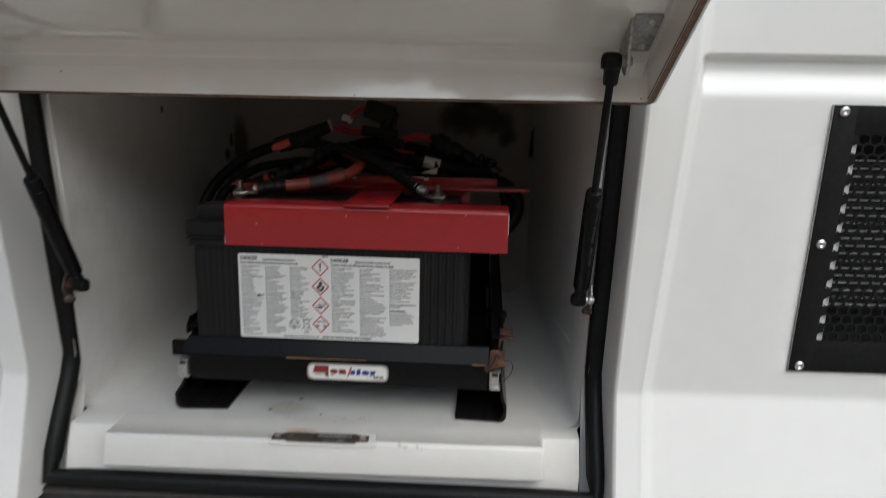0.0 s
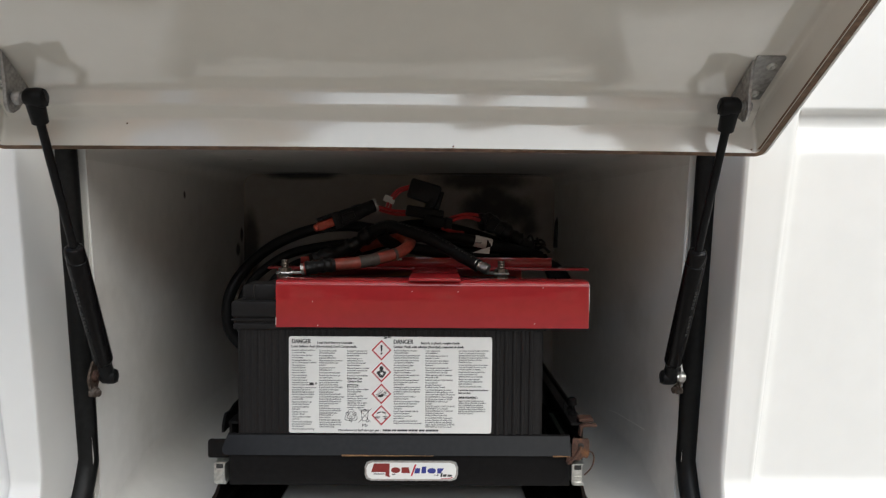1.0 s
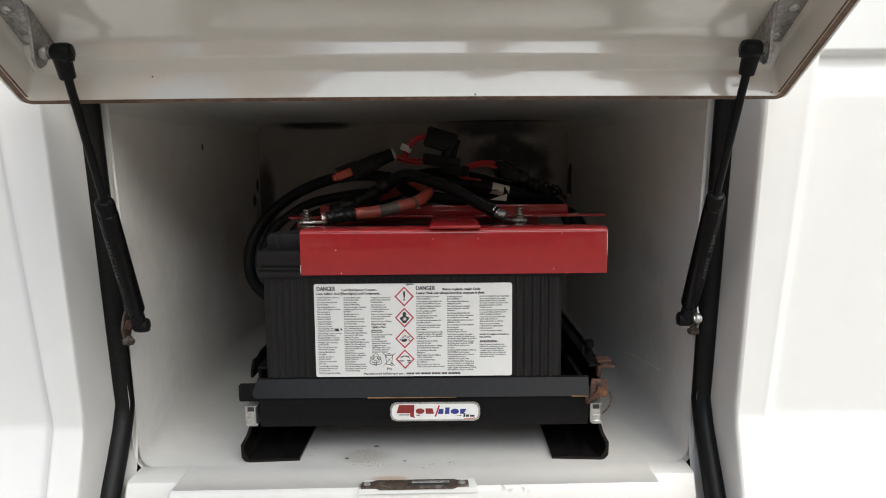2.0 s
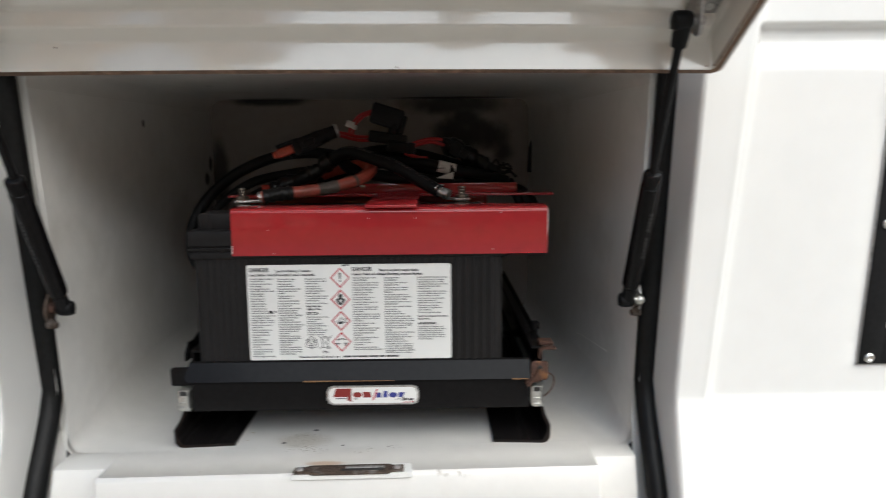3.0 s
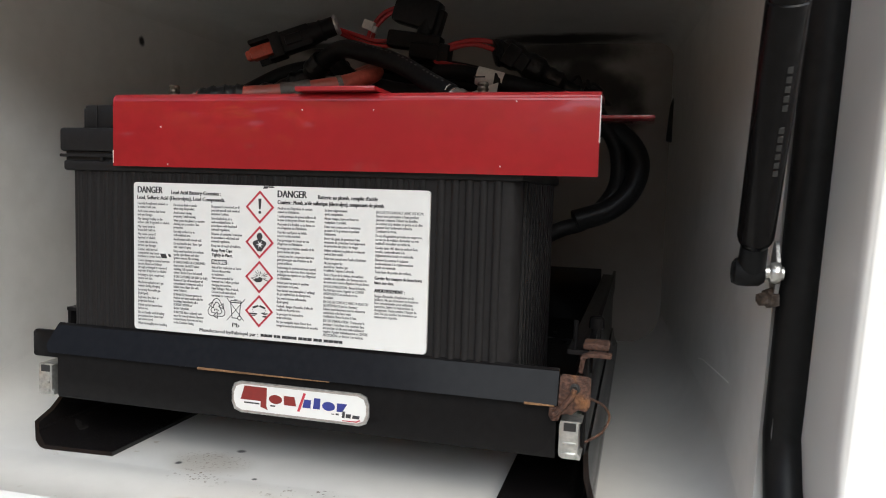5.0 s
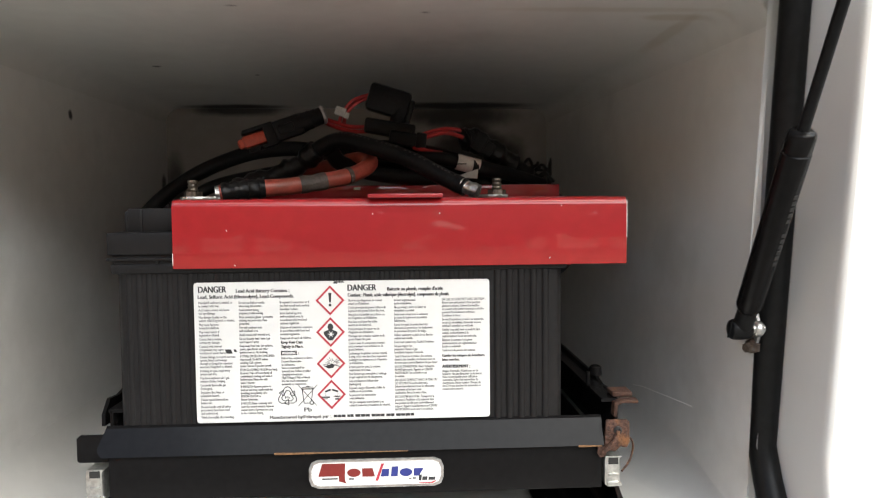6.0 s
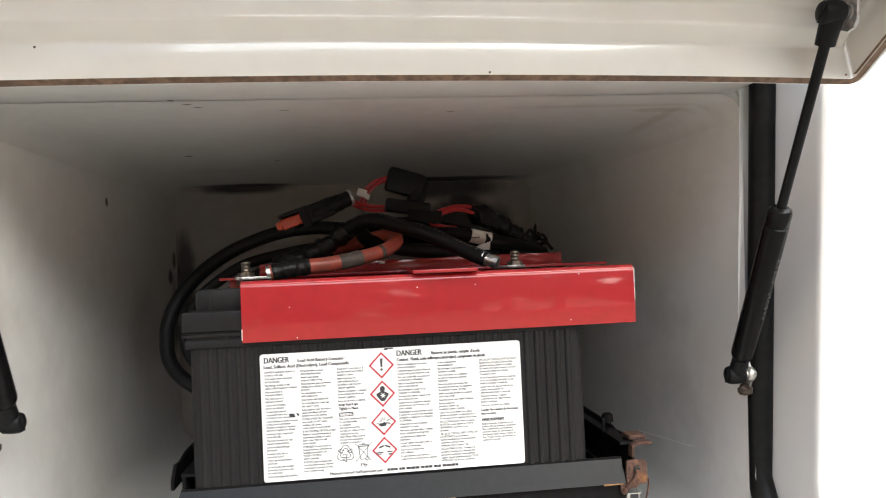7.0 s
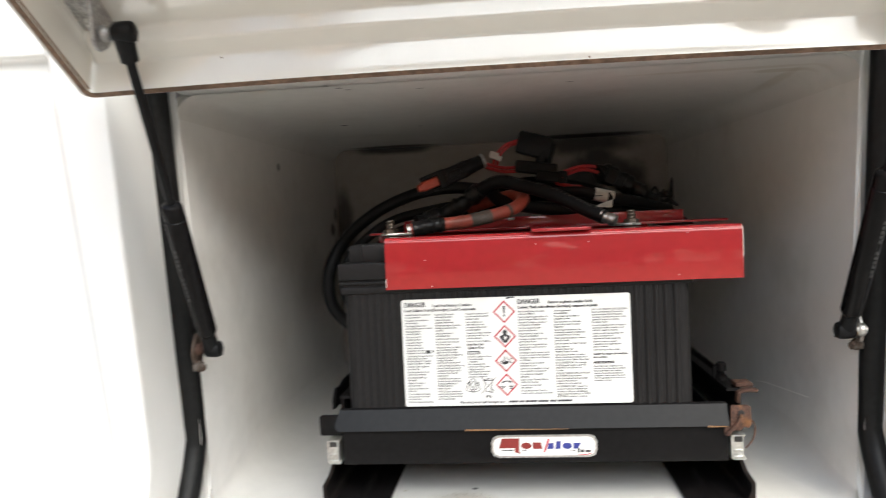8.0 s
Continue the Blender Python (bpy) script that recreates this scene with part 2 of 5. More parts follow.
M_FIN = mat("dull_fin", (0.42, 0.42, 0.42), 0.45, 0.4, vary=0.15, scale=40, bump=0.05)
M_GROUND = mat("gravel_pad_in_leaves", (0.31, 0.175, 0.07), 0.9, vary=0.35, scale=0.9, bump=0.4, bump_scale=120,
               stains=[((0.0, -2.0, 0.0), (7.5, 7.5, 9.0), (0.20, 0.190, 0.168), 1.0)])


# ---- building helpers ----
def smooth(me, angle=40):
    for p in me.polygons:
        p.use_smooth = True
    me.set_sharp_from_angle(angle=radians(angle))


def link(name, bm, material, parent=None, label="", shade=40):
    me = bpy.data.meshes.new(name)
    bm.to_mesh(me)
    bm.free()
    me.materials.append(material)
    if shade:
        smooth(me, shade)
    ob = new(name, me)
    if parent:
        ob.parent = parent
    if label:
        ob["label"] = label
    return ob


ORIGIN = {}


def thing(name, at, label, category, group="", kind=""):
    """An Empty at the base of a thing; its parts are built in world places."""
    ob = new(name)
    ob.empty_display_size = 0.02
    ob.location = at
    ORIGIN[ob] = Vector(at)
    return tagged(ob, label, category, group, kind)


SHEAR = {}


def part(name, bm, material, parent, label="", shade=40):
    top = parent
    while top.parent:
        top = top.parent
    if top in SHEAR:
        move(bm, SHEAR[top])
    if top in ORIGIN:
        bmesh.ops.translate(bm, vec=-ORIGIN[top], verts=bm.verts)
    return link(name, bm, material, parent, label, shade)


def box(x0, x1, y0, y1, z0, z1, bevel=0.0, seg=2):
    bm = bmesh.new()
    bmesh.ops.create_cube(bm, size=1, matrix=Matrix.Translation(((x0 + x1) / 2, (y0 + y1) / 2, (z0 + z1) / 2))
                          @ Matrix.Diagonal((x1 - x0, y1 - y0, z1 - z0, 1)))
    if bevel:
        bmesh.ops.bevel(bm, geom=bm.edges[:], offset=bevel, segments=seg, profile=0.5, affect="EDGES")
    return bm


def move(bm, m):
    bmesh.ops.transform(bm, matrix=m, verts=bm.verts)
    return bm


def join(*many):
    out = bmesh.new()
    for b in many:
        me = bpy.data.meshes.new("piece")
        b.to_mesh(me)
        b.free()
        out.from_mesh(me)
        bpy.data.meshes.remove(me)
    return out


def prism(profile, axis, a, b, bevel=0.0):
    """A closed profile extruded along an axis. The profile's pairs are the other two axes, in order."""
    bm = bmesh.new()

    def put(p, v):
        return {"x": (v, p[0], p[1]), "y": (p[0], v, p[1]), "z": (p[0], p[1], v)}[axis]
    lo = [bm.verts.new(put(p, a)) for p in profile]
    hi = [bm.verts.new(put(p, b)) for p in profile]
    n = len(profile)
    bm.faces.new(lo)
    bm.faces.new(hi[::-1])
    for i in range(n):
        bm.faces.new((lo[i], hi[i], hi[(i + 1) % n], lo[(i + 1) % n]))
    bmesh.ops.recalc_face_normals(bm, faces=bm.faces)
    if bevel:
        bmesh.ops.bevel(bm, geom=bm.edges[:], offset=bevel, segments=2, profile=0.5, affect="EDGES")
    return bm


def spline(points, steps=8):
    """Catmull-Rom through the points."""
    p = [Vector(q) for q in points]
    p = [2 * p[0] - p[1], *p, 2 * p[-1] - p[-2]]
    out = []
    for i in range(1, len(p) - 2):
        for k in range(steps):
            t = k / steps
            out.append(0.5 * (2 * p[i] + (p[i + 1] - p[i - 1]) * t + (2 * p[i - 1] - 5 * p[i] + 4 * p[i + 1] - p[i + 2]) * t * t
                              + (3 * p[i] - p[i - 1] - 3 * p[i + 1] + p[i + 2]) * t ** 3))
    out.append(p[-2])
    return out


def tube(points, r, seg=12, steps=8, closed=False, cap=True):
    """A round tube through the points; r is a number or a function of 0..1 along it."""
    path = spline(points, steps) if steps else [Vector(q) for q in points]
    bm = bmesh.new()
    rings, side = [], None
    n = len(path)
    for i, p in enumerate(path):
        a, b = path[i - 1] if (i or closed) else p, path[(i + 1) % n] if (i < n - 1 or closed) else p
        d = (b - a).normalized()
        if side is None:
            side = d.orthogonal().normalized()
        side = (side - d * side.dot(d)).normalized()
        up = d.cross(side)
        rad = r(i / (n - 1)) if callable(r) else r
        rings.append([bm.verts.new(p + rad * (math.cos(2 * math.pi * k / seg) * side + math.sin(2 * math.pi * k / seg) * up)) for k in range(seg)])
    for i in range(n if closed else n - 1):
        u, v = rings[i], rings[(i + 1) % n]
        for k in range(seg):
            bm.faces.new((u[k], u[(k + 1) % seg], v[(k + 1) % seg], v[k]))
    if cap and not closed:
        bm.faces.new(rings[0][::-1])
        bm.faces.new(rings[-1])
    bmesh.ops.recalc_face_normals(bm, faces=bm.faces)
    return bm


def rod(a, b, r, r2=None, seg=16):
    r2 = r if r2 is None else r2
    return tube([a, b], lambda t: r + (r2 - r) * t, seg, 1)


def lathe(a, b, profile, seg=20):
    """Rings of (share of the way from a to b, radius)."""
    a, b = Vector(a), Vector(b)
    d = (b - a).normalized()
    side = d.orthogonal().normalized()
    up = d.cross(side)
    bm = bmesh.new()
    rings = [[bm.verts.new(a + (b - a) * t + r * (math.cos(2 * math.pi * k / seg) * side + math.sin(2 * math.pi * k / seg) * up))
              for k in range(seg)] for t, r in profile]
    for u, v in zip(rings, rings[1:]):
        for k in range(seg):
            bm.faces.new((u[k], u[(k + 1) % seg], v[(k + 1) % seg], v[k]))
    bm.faces.new(rings[0][::-1])
    bm.faces.new(rings[-1])
    bmesh.ops.recalc_face_normals(bm, faces=bm.faces)
    return bm


def ball(c, r, seg=14):
    bm = bmesh.new()
    bmesh.ops.create_uvsphere(bm, u_segments=seg, v_segments=seg // 2 + 2, radius=r, matrix=Matrix.Translation(c))
    return bm


def hexnut(c, r, h, axis="z"):
    pts = [(r * math.cos(math.pi / 3 * k), r * math.sin(math.pi / 3 * k)) for k in range(6)]
    i = "xyz".index(axis)
    o = [j for j in range(3) if j != i]
    return prism([(c[o[0]] + p[0], c[o[1]] + p[1]) for p in pts], axis, c[i] - h / 2, c[i] + h / 2)


def grid(xs, zs, point, skip=lambda x, z: False):
    bm = bmesh.new()
    vs = [[bm.verts.new(point(x, z)) for z in zs] for x in xs]
    for i in range(len(xs) - 1):
        for j in range(len(zs) - 1):
            if not skip((xs[i] + xs[i + 1]) / 2, (zs[j] + zs[j + 1]) / 2):
                bm.faces.new((vs[i][j], vs[i + 1][j], vs[i + 1][j + 1], vs[i][j + 1]))
    bmesh.ops.delete(bm, geom=[v for v in bm.verts if not v.link_faces], context="VERTS")
    return bm


def thick(ob, t, offset=-1, rim=True):
    s = ob.modifiers.new("thickness", "SOLIDIFY")
    s.thickness, s.offset, s.use_even_offset, s.use_rim = t, offset, False, rim
    return ob


def step(a, b, v):
    t = max(0.0, min(1.0, (v - a) / (b - a)))
    return t * t * (3 - 2 * t)


# ---- vehicle side ----
OPEN_X, OPEN_BOTTOM, OPEN_TOP, SKIRT = 0.315, 0.535, 1.050, 0.530
YAW, SEAL_YAW = 0.025, 0.008  # the vehicle's side runs slightly away from the battery's front, its inner frame less so


def yawed(bm):
    """Turns what belongs to the vehicle's side by its small angle."""
    for v in bm.verts:
        v.co.y += YAW * v.co.x
    return bm


def flare(z):
    """How far the skin stands out: it leans in from the top to the crease and swells out below it."""
    if z < 0.673:
        return -0.33 * (0.676 - z)
    return -0.001 - 0.078 * (min(z, 1.1) - 0.673)


def half(z):
    """Half the opening's width."""
    return OPEN_X + 0.020 * (max(z, 0.67) - 0.95)


LEFT_IN = 0.006  # the opening's left edge turns further in than its right one


def skin(s_, z):
    """The skin at the running place s_ along the wall; creases lean in towards the ground."""
    a = abs(s_)
    k0, k1 = half(z) - OPEN_X, 0.062 * (max(z, 0.68) - 1.0) if z < 1.0 else 0.0
    w = k0 if a <= OPEN_X else k0 + (k1 - k0) * (a - OPEN_X) / (0.359 - OPEN_X) if a < 0.359 else k1 * max(0.0, 1 - (a - 0.359) / 0.09)
    y = flare(z) - 0.005 * (1 - step(0.3520, 0.3670, a))
    y += 0.003 * step(0.3540, 0.3660, a) * (1 - step(0.375, 0.45, a))
    y += step(0.3580, 0.3660, a) * 0.0085 * (step(0.968, 0.998, z) - step(1.003, 1.009, z))
    y -= 0.0010 * math.exp(-((a - 0.3580) / 0.0065) ** 2)
    x = math.copysign(a + w, s_) if a > 1e-6 else 0.0
    if s_ < 0:
        x += LEFT_IN * (1 - step(0.40, 0.55, a))
    return (x, y + YAW * x, z)


def lines(*spans):
    out = []
    for a, b, n in spans:
        out += [a + (b - a) * k / n for k in range(n)]
    return out + [spans[-1][1]]


xs = lines((OPEN_X, 0.323, 4), (0.323, 0.340, 2), (0.340, 0.378, 28), (0.378, 0.46, 4), (0.46, 0.86, 8), (0.86, 1.9, 6))
xs = [-x for x in reversed(xs)] + lines((-OPEN_X, OPEN_X, 16))[1:-1] + xs
zs = lines((SKIRT, 0.66, 8), (0.66, 0.70, 10), (0.70, 0.955, 9), (0.955, 1.015, 28), (1.015, OPEN_TOP, 3), (OPEN_TOP, 1.4, 6), (1.4, 2.5, 6))
VENT = (0.4805, 0.8045, 0.7035, 0.9660)
VCUT = 0.0278
xs = sorted(set(xs + [VENT[0] + VCUT, VENT[1] - VCUT]))
zs = sorted(set(zs + [VENT[2] + 0.02, VENT[3] - 0.02]))


def cut(x, z):
    door = abs(x) < OPEN_X and z < OPEN_TOP
    vent = VENT[0] + VCUT < x < VENT[1] - VCUT and VENT[2] + 0.02 < z < VENT[3] - 0.02
    return door or vent


side = link("wall_side", grid(xs, zs, skin, cut), M_BODY, shade=60)
thick(side, 0.004)
tagged(side, "glossy white moulded side wall of a motorhome with a groove", "wall", kind="structure")

# jamb: rings of (inset, depth) round the opening, open below
JAMB = [(0.0, 0.0), (0.0012, 0.0006), (0.0022, 0.0022), (0.0030, 0.0060), (0.006, 0.040), (0.0085, 0.076), (0.0240, 0.076), (0.0265, 0.076)]


def jamb_path(inset):
    top, low = OPEN_TOP - inset, OPEN_BOTTOM
    up = [low + (top - low) * k / 24 for k in range(25)]
    shift_ = LEFT_IN * max(0.0, 1 - inset / 0.0085)
    pts = [(-half(z) + inset + shift_, z) for z in up]
    w = half(top) - inset
    pts += [(-w + shift_ + (2 * w - shift_) * k / 12, top) for k in range(1, 12)]
    return pts + [(half(z) - inset, z) for z in reversed(up)]


bm = bmesh.new()
rings = [[bm.verts.new((x, d - 0.005 + flare(z) + (YAW if d < 0.05 else SEAL_YAW) * x, z)) for x, z in jamb_path(i)] for i, d in JAMB]
for u, v in zip(rings, rings[1:]):
    for k in range(len(u) - 1):
        bm.faces.new((u[k], u[k + 1], v[k + 1], v[k]))
bmesh.ops.recalc_face_normals(bm, faces=bm.faces)
jamb = link("trim_jamb", bm, M_BODY, shade=50)
tagged(jamb, "white moulded door jamb round the open compartment", "door frame", kind="structure")

# sealing strip, a bulb that follows the jamb
SI, SD, SR = 0.0135, 0.0640, 0.0104
zl, zt = 0.5520, OPEN_TOP - SI
rise = [zt + (zl - zt) * k / 20 for k in range(21)]
seal_pts = [(-half(z) + SI, z) for z in rise]
seal_pts += [(-half(zl) + SI + 2 * (half(zl) - SI) * k / 16, zl) for k in range(1, 16)]
seal_pts += [(half(z) - SI, z) for z in reversed(rise)]
seal_pts += [(half(zt) - SI - 2 * (half(zt) - SI) * k / 16, zt) for k in range(1, 16)]


def seal_y(x, z):
    """The seal lies deep in the jamb above the crease and comes forward to the sill below it."""
    return SD - 0.005 + flare(z) + SEAL_YAW * x - 0.022 * (1 - step(0.560, 0.670, z))


seal = thing("door_seal", (0, 0.05, zl), "black rubber bulb seal round the compartment opening, bent at the crease", "seal")
part("seal_bulb", tube([(x, seal_y(x, z), z) for x, z in seal_pts], SR, 12, 0, closed=True), M_RUBBER, seal)
part("seal_seam", box(-0.2990, -0.2940, 0.0440, 0.0462, 0.6655, 0.6663, 0.0003), M_DULL, seal, "small pale scuff at the seal's bend")

# ---- compartment ----
FY, BY, FZ, CZ, RAD = 0.050, 0.600, 0.608, 0.985, 0.020
LX0, LX1, RX0, RX1 = -0.2920, -0.286, 0.2930, 0.249


def section(y):
    """The liner's rounded outline at depth y, from the floor's middle to the left, up, over and back, with a code for each point."""
    t = (y - FY) / (BY - FY)
    l, r = LX0 + (LX1 - LX0) * t, RX0 + (RX1 - RX0) * t
    pts = []

    def corner(cx, cz, a0, rad=RAD):
        return [(cx + rad * math.cos(radians(a0 - 15 * k)), cz + rad * math.sin(radians(a0 - 15 * k))) for k in range(7)]
    q = 0.014 + 0.026 * step(0.0, 0.25, t)
    bl, tl = corner(l + q, FZ + q, 270, q), corner(l + RAD, CZ - RAD, 180)
    tr, br = corner(r - RAD, CZ - RAD, 90), corner(r - q, FZ + q, 0, q)
    k = 0.115 * (1 - t)
    return [[(x * (1 - k * (CZ - z)), z) for x, z in c] for c in (bl, tl, tr, br)]


def strip(pick, n=14, y0=FY):
    bm = bmesh.new()
    rows = []
    for k in range(n + 1):
        y = y0 + (BY - y0) * k / n
        turn = SEAL_YAW + (YAW - SEAL_YAW) * (y - FY) / (BY - FY)
        rows.append([bm.verts.new((x, y + turn * x, z)) for x, z in pick(*section(y))])
    for u, v in zip(rows, rows[1:]):
        for k in range(len(u) - 1):
            bm.faces.new((u[k], u[k + 1], v[k + 1], v[k]))
    return bm


def between(a, b, n):
    return [(a[0] + (b[0] - a[0]) * k / n, a[1] + (b[1] - a[1]) * k / n) for k in range(n + 1)]


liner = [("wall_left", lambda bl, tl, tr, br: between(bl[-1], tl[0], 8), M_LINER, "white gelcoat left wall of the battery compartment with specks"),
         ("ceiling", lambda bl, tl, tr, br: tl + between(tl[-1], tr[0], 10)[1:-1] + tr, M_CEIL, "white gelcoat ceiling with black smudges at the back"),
         ("wall_right", lambda bl, tl, tr, br: between(tr[-1], br[0], 8), M_LINER, "white gelcoat right wall of the compartment with a scratch"),
         ("floor", lambda bl, tl, tr, br: br + between(br[-1], bl[0], 12)[1:-1] + bl, M_FLOOR, "white gelcoat compartment floor with dirt and rust stains")]
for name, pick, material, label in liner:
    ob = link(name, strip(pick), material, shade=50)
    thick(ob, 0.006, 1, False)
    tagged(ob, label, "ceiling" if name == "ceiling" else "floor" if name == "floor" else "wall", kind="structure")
bl, tl, tr, br = section(FY)
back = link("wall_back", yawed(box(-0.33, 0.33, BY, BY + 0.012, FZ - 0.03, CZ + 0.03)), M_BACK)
tagged(back, "grimy white back wall of the compartment, darkened for its shade, with black sealant smears", "wall", kind="structure")
header = link("trim_header", yawed(box(-0.289, 0.289, -0.004, 0.075, CZ + 0.0005, 1.026, 0.004)), M_CEIL)
tagged(header, "white header over the compartment opening", "trim", kind="structure")
for name_, arc in (("trim_corner_left", tl), ("trim_corner_right", tr)):
    ex = math.copysign(0.300, arc[0][0])
    pts_ = list(arc) + ([(arc[-1][0], 1.03), (ex, 1.03), (ex, arc[0][1])] if ex < 0 else [(ex, arc[-1][1]), (ex, 1.03), (arc[0][0], 1.03)])
    ob = link(name_, prism(pts_, "y", FY + 0.0030, FY + 0.0070), M_CEIL, shade=30)
    tagged(ob, "rounded white corner of the compartment opening", "trim", kind="structure")
# front of the floor: recessed corners and a proud middle block
sill_profile = [(0.073, FZ - 0.0037), (0.0535, FZ + 0.0003), (-0.0015, FZ - 0.0002), (-0.0040, FZ - 0.0012), (-0.0056, FZ - 0.0042), (-0.0120, 0.576), (-0.0110, 0.5725), (0.073, 0.5725)]
sill_block = link("sill_block", yawed(prism(sill_profile, "x", -0.2300, 0.2400)), M_FLOOR, shade=35)
bv = sill_block.modifiers.new("edge", "BEVEL")
bv.width, bv.segments, bv.limit_method = 0.0065, 4, "ANGLE"
tagged(sill_block, "white proud sill block at the front of the floor", "sill", kind="structure")
low_profile = [(0.072, FZ - 0.0040), (0.0535, FZ - 0.0004), (0.0235, FZ - 0.0009), (0.0205, FZ - 0.002), (0.0190, FZ - 0.005), (0.006, 0.570), (0.006, 0.552), (0.072, 0.552)]
low = link("trim_sill", yawed(prism(low_profile, "x", -0.2790, 0.2790)), M_FLOOR, shade=35)
tagged(low, "white recessed sill below the compartment floor", "sill", kind="structure")
under = link("trim_lower_edge", yawed(box(-0.311, 0.311, -0.006, 0.06, 0.505, 0.5415, 0.003)), M_UNDER)
tagged(under, "dark lower edge of the body under the seal", "trim", kind="structure")
edge = link("trim_edge_line", yawed(box(-0.30, 0.30, -0.0085, -0.0062, 0.5378, 0.5388)), M_GREYTAPE)
tagged(edge, "thin worn grey edge line under the door seal", "trim", kind="structure")

# hair-thin scratch in the right wall, its glint put into a near-white colour
scratch = thing("wall_scratch", (0.2725, 0.22, 0.655), "thin curved scratch on the compartment's wall, coloured bright for its glint", "scratch")
sp = []
for y, z in ((0.262, 0.6652), (0.240, 0.6690), (0.215, 0.6713), (0.177, 0.6746), (0.134, 0.6782)):
    t = (y - FY) / (BY - FY)
    sx = (RX0 + (RX1 - RX0) * t) * (1 - 0.115 * (1 - t) * (CZ - z))
    sp.append((sx - 0.0002, y + YAW * sx, z))
part("scratch_line", tube(sp, 0.0006, 6, 6), M_SCRATCH, scratch)

# rest of the vehicle and the ground
hull = link("wall_shell", yawed(join(box(-1.9, 1.9, 2.2, 2.22, SKIRT, 2.5), box(-1.92, -1.9, 0.004, 2.22, SKIRT, 2.5), box(1.9, 1.92, 0.004, 2.22, SKIRT, 2.5))), M_BODY)
tagged(hull, "plain white far walls of the motorhome", "wall", kind="structure")
roof = link("roof", yawed(box(-1.92, 1.92, -0.036, 2.22, 2.5, 2.53, 0.006)), M_BODY)
tagged(roof, "plain white motorhome roof", "roof", kind="structure")
pan = link("trim_underbody", yawed(join(box(-1.9, 1.9, 0.062, 2.2, 0.50, 0.53), box(-1.9, -0.33, -0.02, 0.061, 0.50, 0.53), box(0.33, 1.9, -0.02, 0.061, 0.50, 0.53))), M_UNDER)
tagged(pan, "dark underbody of the motorhome", "underbody", kind="structure")
ground = link("ground", grid([-900, -60, -6, 6, 60, 900], [-900, -60, -6, 6, 60, 900], lambda x, z: (x, z, 0.0)), M_GROUND, shade=0)
tagged(ground, "dry sandy gravel pad among orange fallen leaves", "ground", kind="structure")


# Trees stay out of view; their height cuts low sky light into the compartment.
def far_trees():
    """A belt of tall trees round the lot: ragged crowns of many clumps on stems, with gaps to the sky between them."""
    r_ = random.Random(11)
    base = bmesh.new()
    bmesh.ops.create_icosphere(base, subdivisions=1, radius=1.0)
    bv_ = [v.co.copy() for v in base.verts]
    bf = [[v.index for v in f.verts] for f in base.faces]
    base.free()
    verts, faces = [], []

    def clump(o, size):
        n = len(verts)
        for q in bv_:
            verts.append(o + size * Vector((q.x, q.y, q.z * 0.8)) * r_.uniform(0.7, 1.3))
        faces.extend([[n + i for i in f] for f in bf])

    for k in range(84):
        a = 2 * math.pi * (k + r_.uniform(-0.3, 0.3)) / 84
        d = r_.uniform(30, 42)
        h = r_.uniform(9, 16)
        foot = Vector((d * math.cos(a), d * math.sin(a), 0))
        low = r_.choice((0.3, 0.5, 0.9, 2.0))
        n = len(verts)
        for z, r in ((0.0, 0.32), (h * 0.8, 0.10)):
            verts.extend([foot + Vector((r * math.cos(j * 1.0472), r * math.sin(j * 1.0472), z)) for j in range(6)])
        faces.extend([[n + j, n + (j + 1) % 6, n + 6 + (j + 1) % 6, n + 6 + j] for j in range(6)])
        for c in range(75):
            t = r_.random()
            reach = 2.6 * math.sin(math.pi * min(1.0, 0.18 + 0.80 * t)) + 0.3
            turn = r_.uniform(0, 2 * math.pi)
            clump(foot + Vector((reach * r_.random() ** 0.5 * math.cos(turn), reach * r_.random() ** 0.5 * math.sin(turn), low + (h - low) * t)), r_.uniform(0.5, 1.35))
    me = bpy.data.meshes.new("far_trees")
    me.from_pydata([tuple(v) for v in verts], [], faces)
    return me


M_TREES = mat("far_foliage", (0.68, 0.27, 0.045), 0.9, vary=0.4, scale=0.6, bump=0)
island = M_TREES.node_tree.nodes.new("ShaderNodeNewGeometry")
shift = M_TREES.node_tree.nodes.new("ShaderNodeHueSaturation")
for socket, lo, hi in (("Hue", 0.485, 0.535), ("Value", 0.25, 1.35)):
    spread = M_TREES.node_tree.nodes.new("ShaderNodeMapRange")
    spread.inputs["To Min"].default_value, spread.inputs["To Max"].default_value = lo, hi
    M_TREES.node_tree.links.new(island.outputs["Random Per Island"], spread.inputs["Value"])
    M_TREES.node_tree.links.new(spread.outputs["Result"], shift.inputs[socket])
leaf_bsdf = M_TREES.node_tree.nodes["Principled BSDF"]
M_TREES.node_tree.links.new(leaf_bsdf.inputs["Base Color"].links[0].from_socket, shift.inputs["Color"])
M_TREES.node_tree.links.new(shift.outputs["Color"], leaf_bsdf.inputs["Base Color"])
tree_mesh = far_trees()
tree_mesh.materials.append(M_TREES)
woods = new("far_trees", tree_mesh)
tagged(woods, "unseen far belt of orange-brown autumn trees round the lot, tall to dim the compartment", "trees", kind="stuff")

# ---- open lid ----
LID_W, LID_L, LID_R, LID_TILT = 0.612, 0.470, 0.010, 30
lid = new("compartment_door")
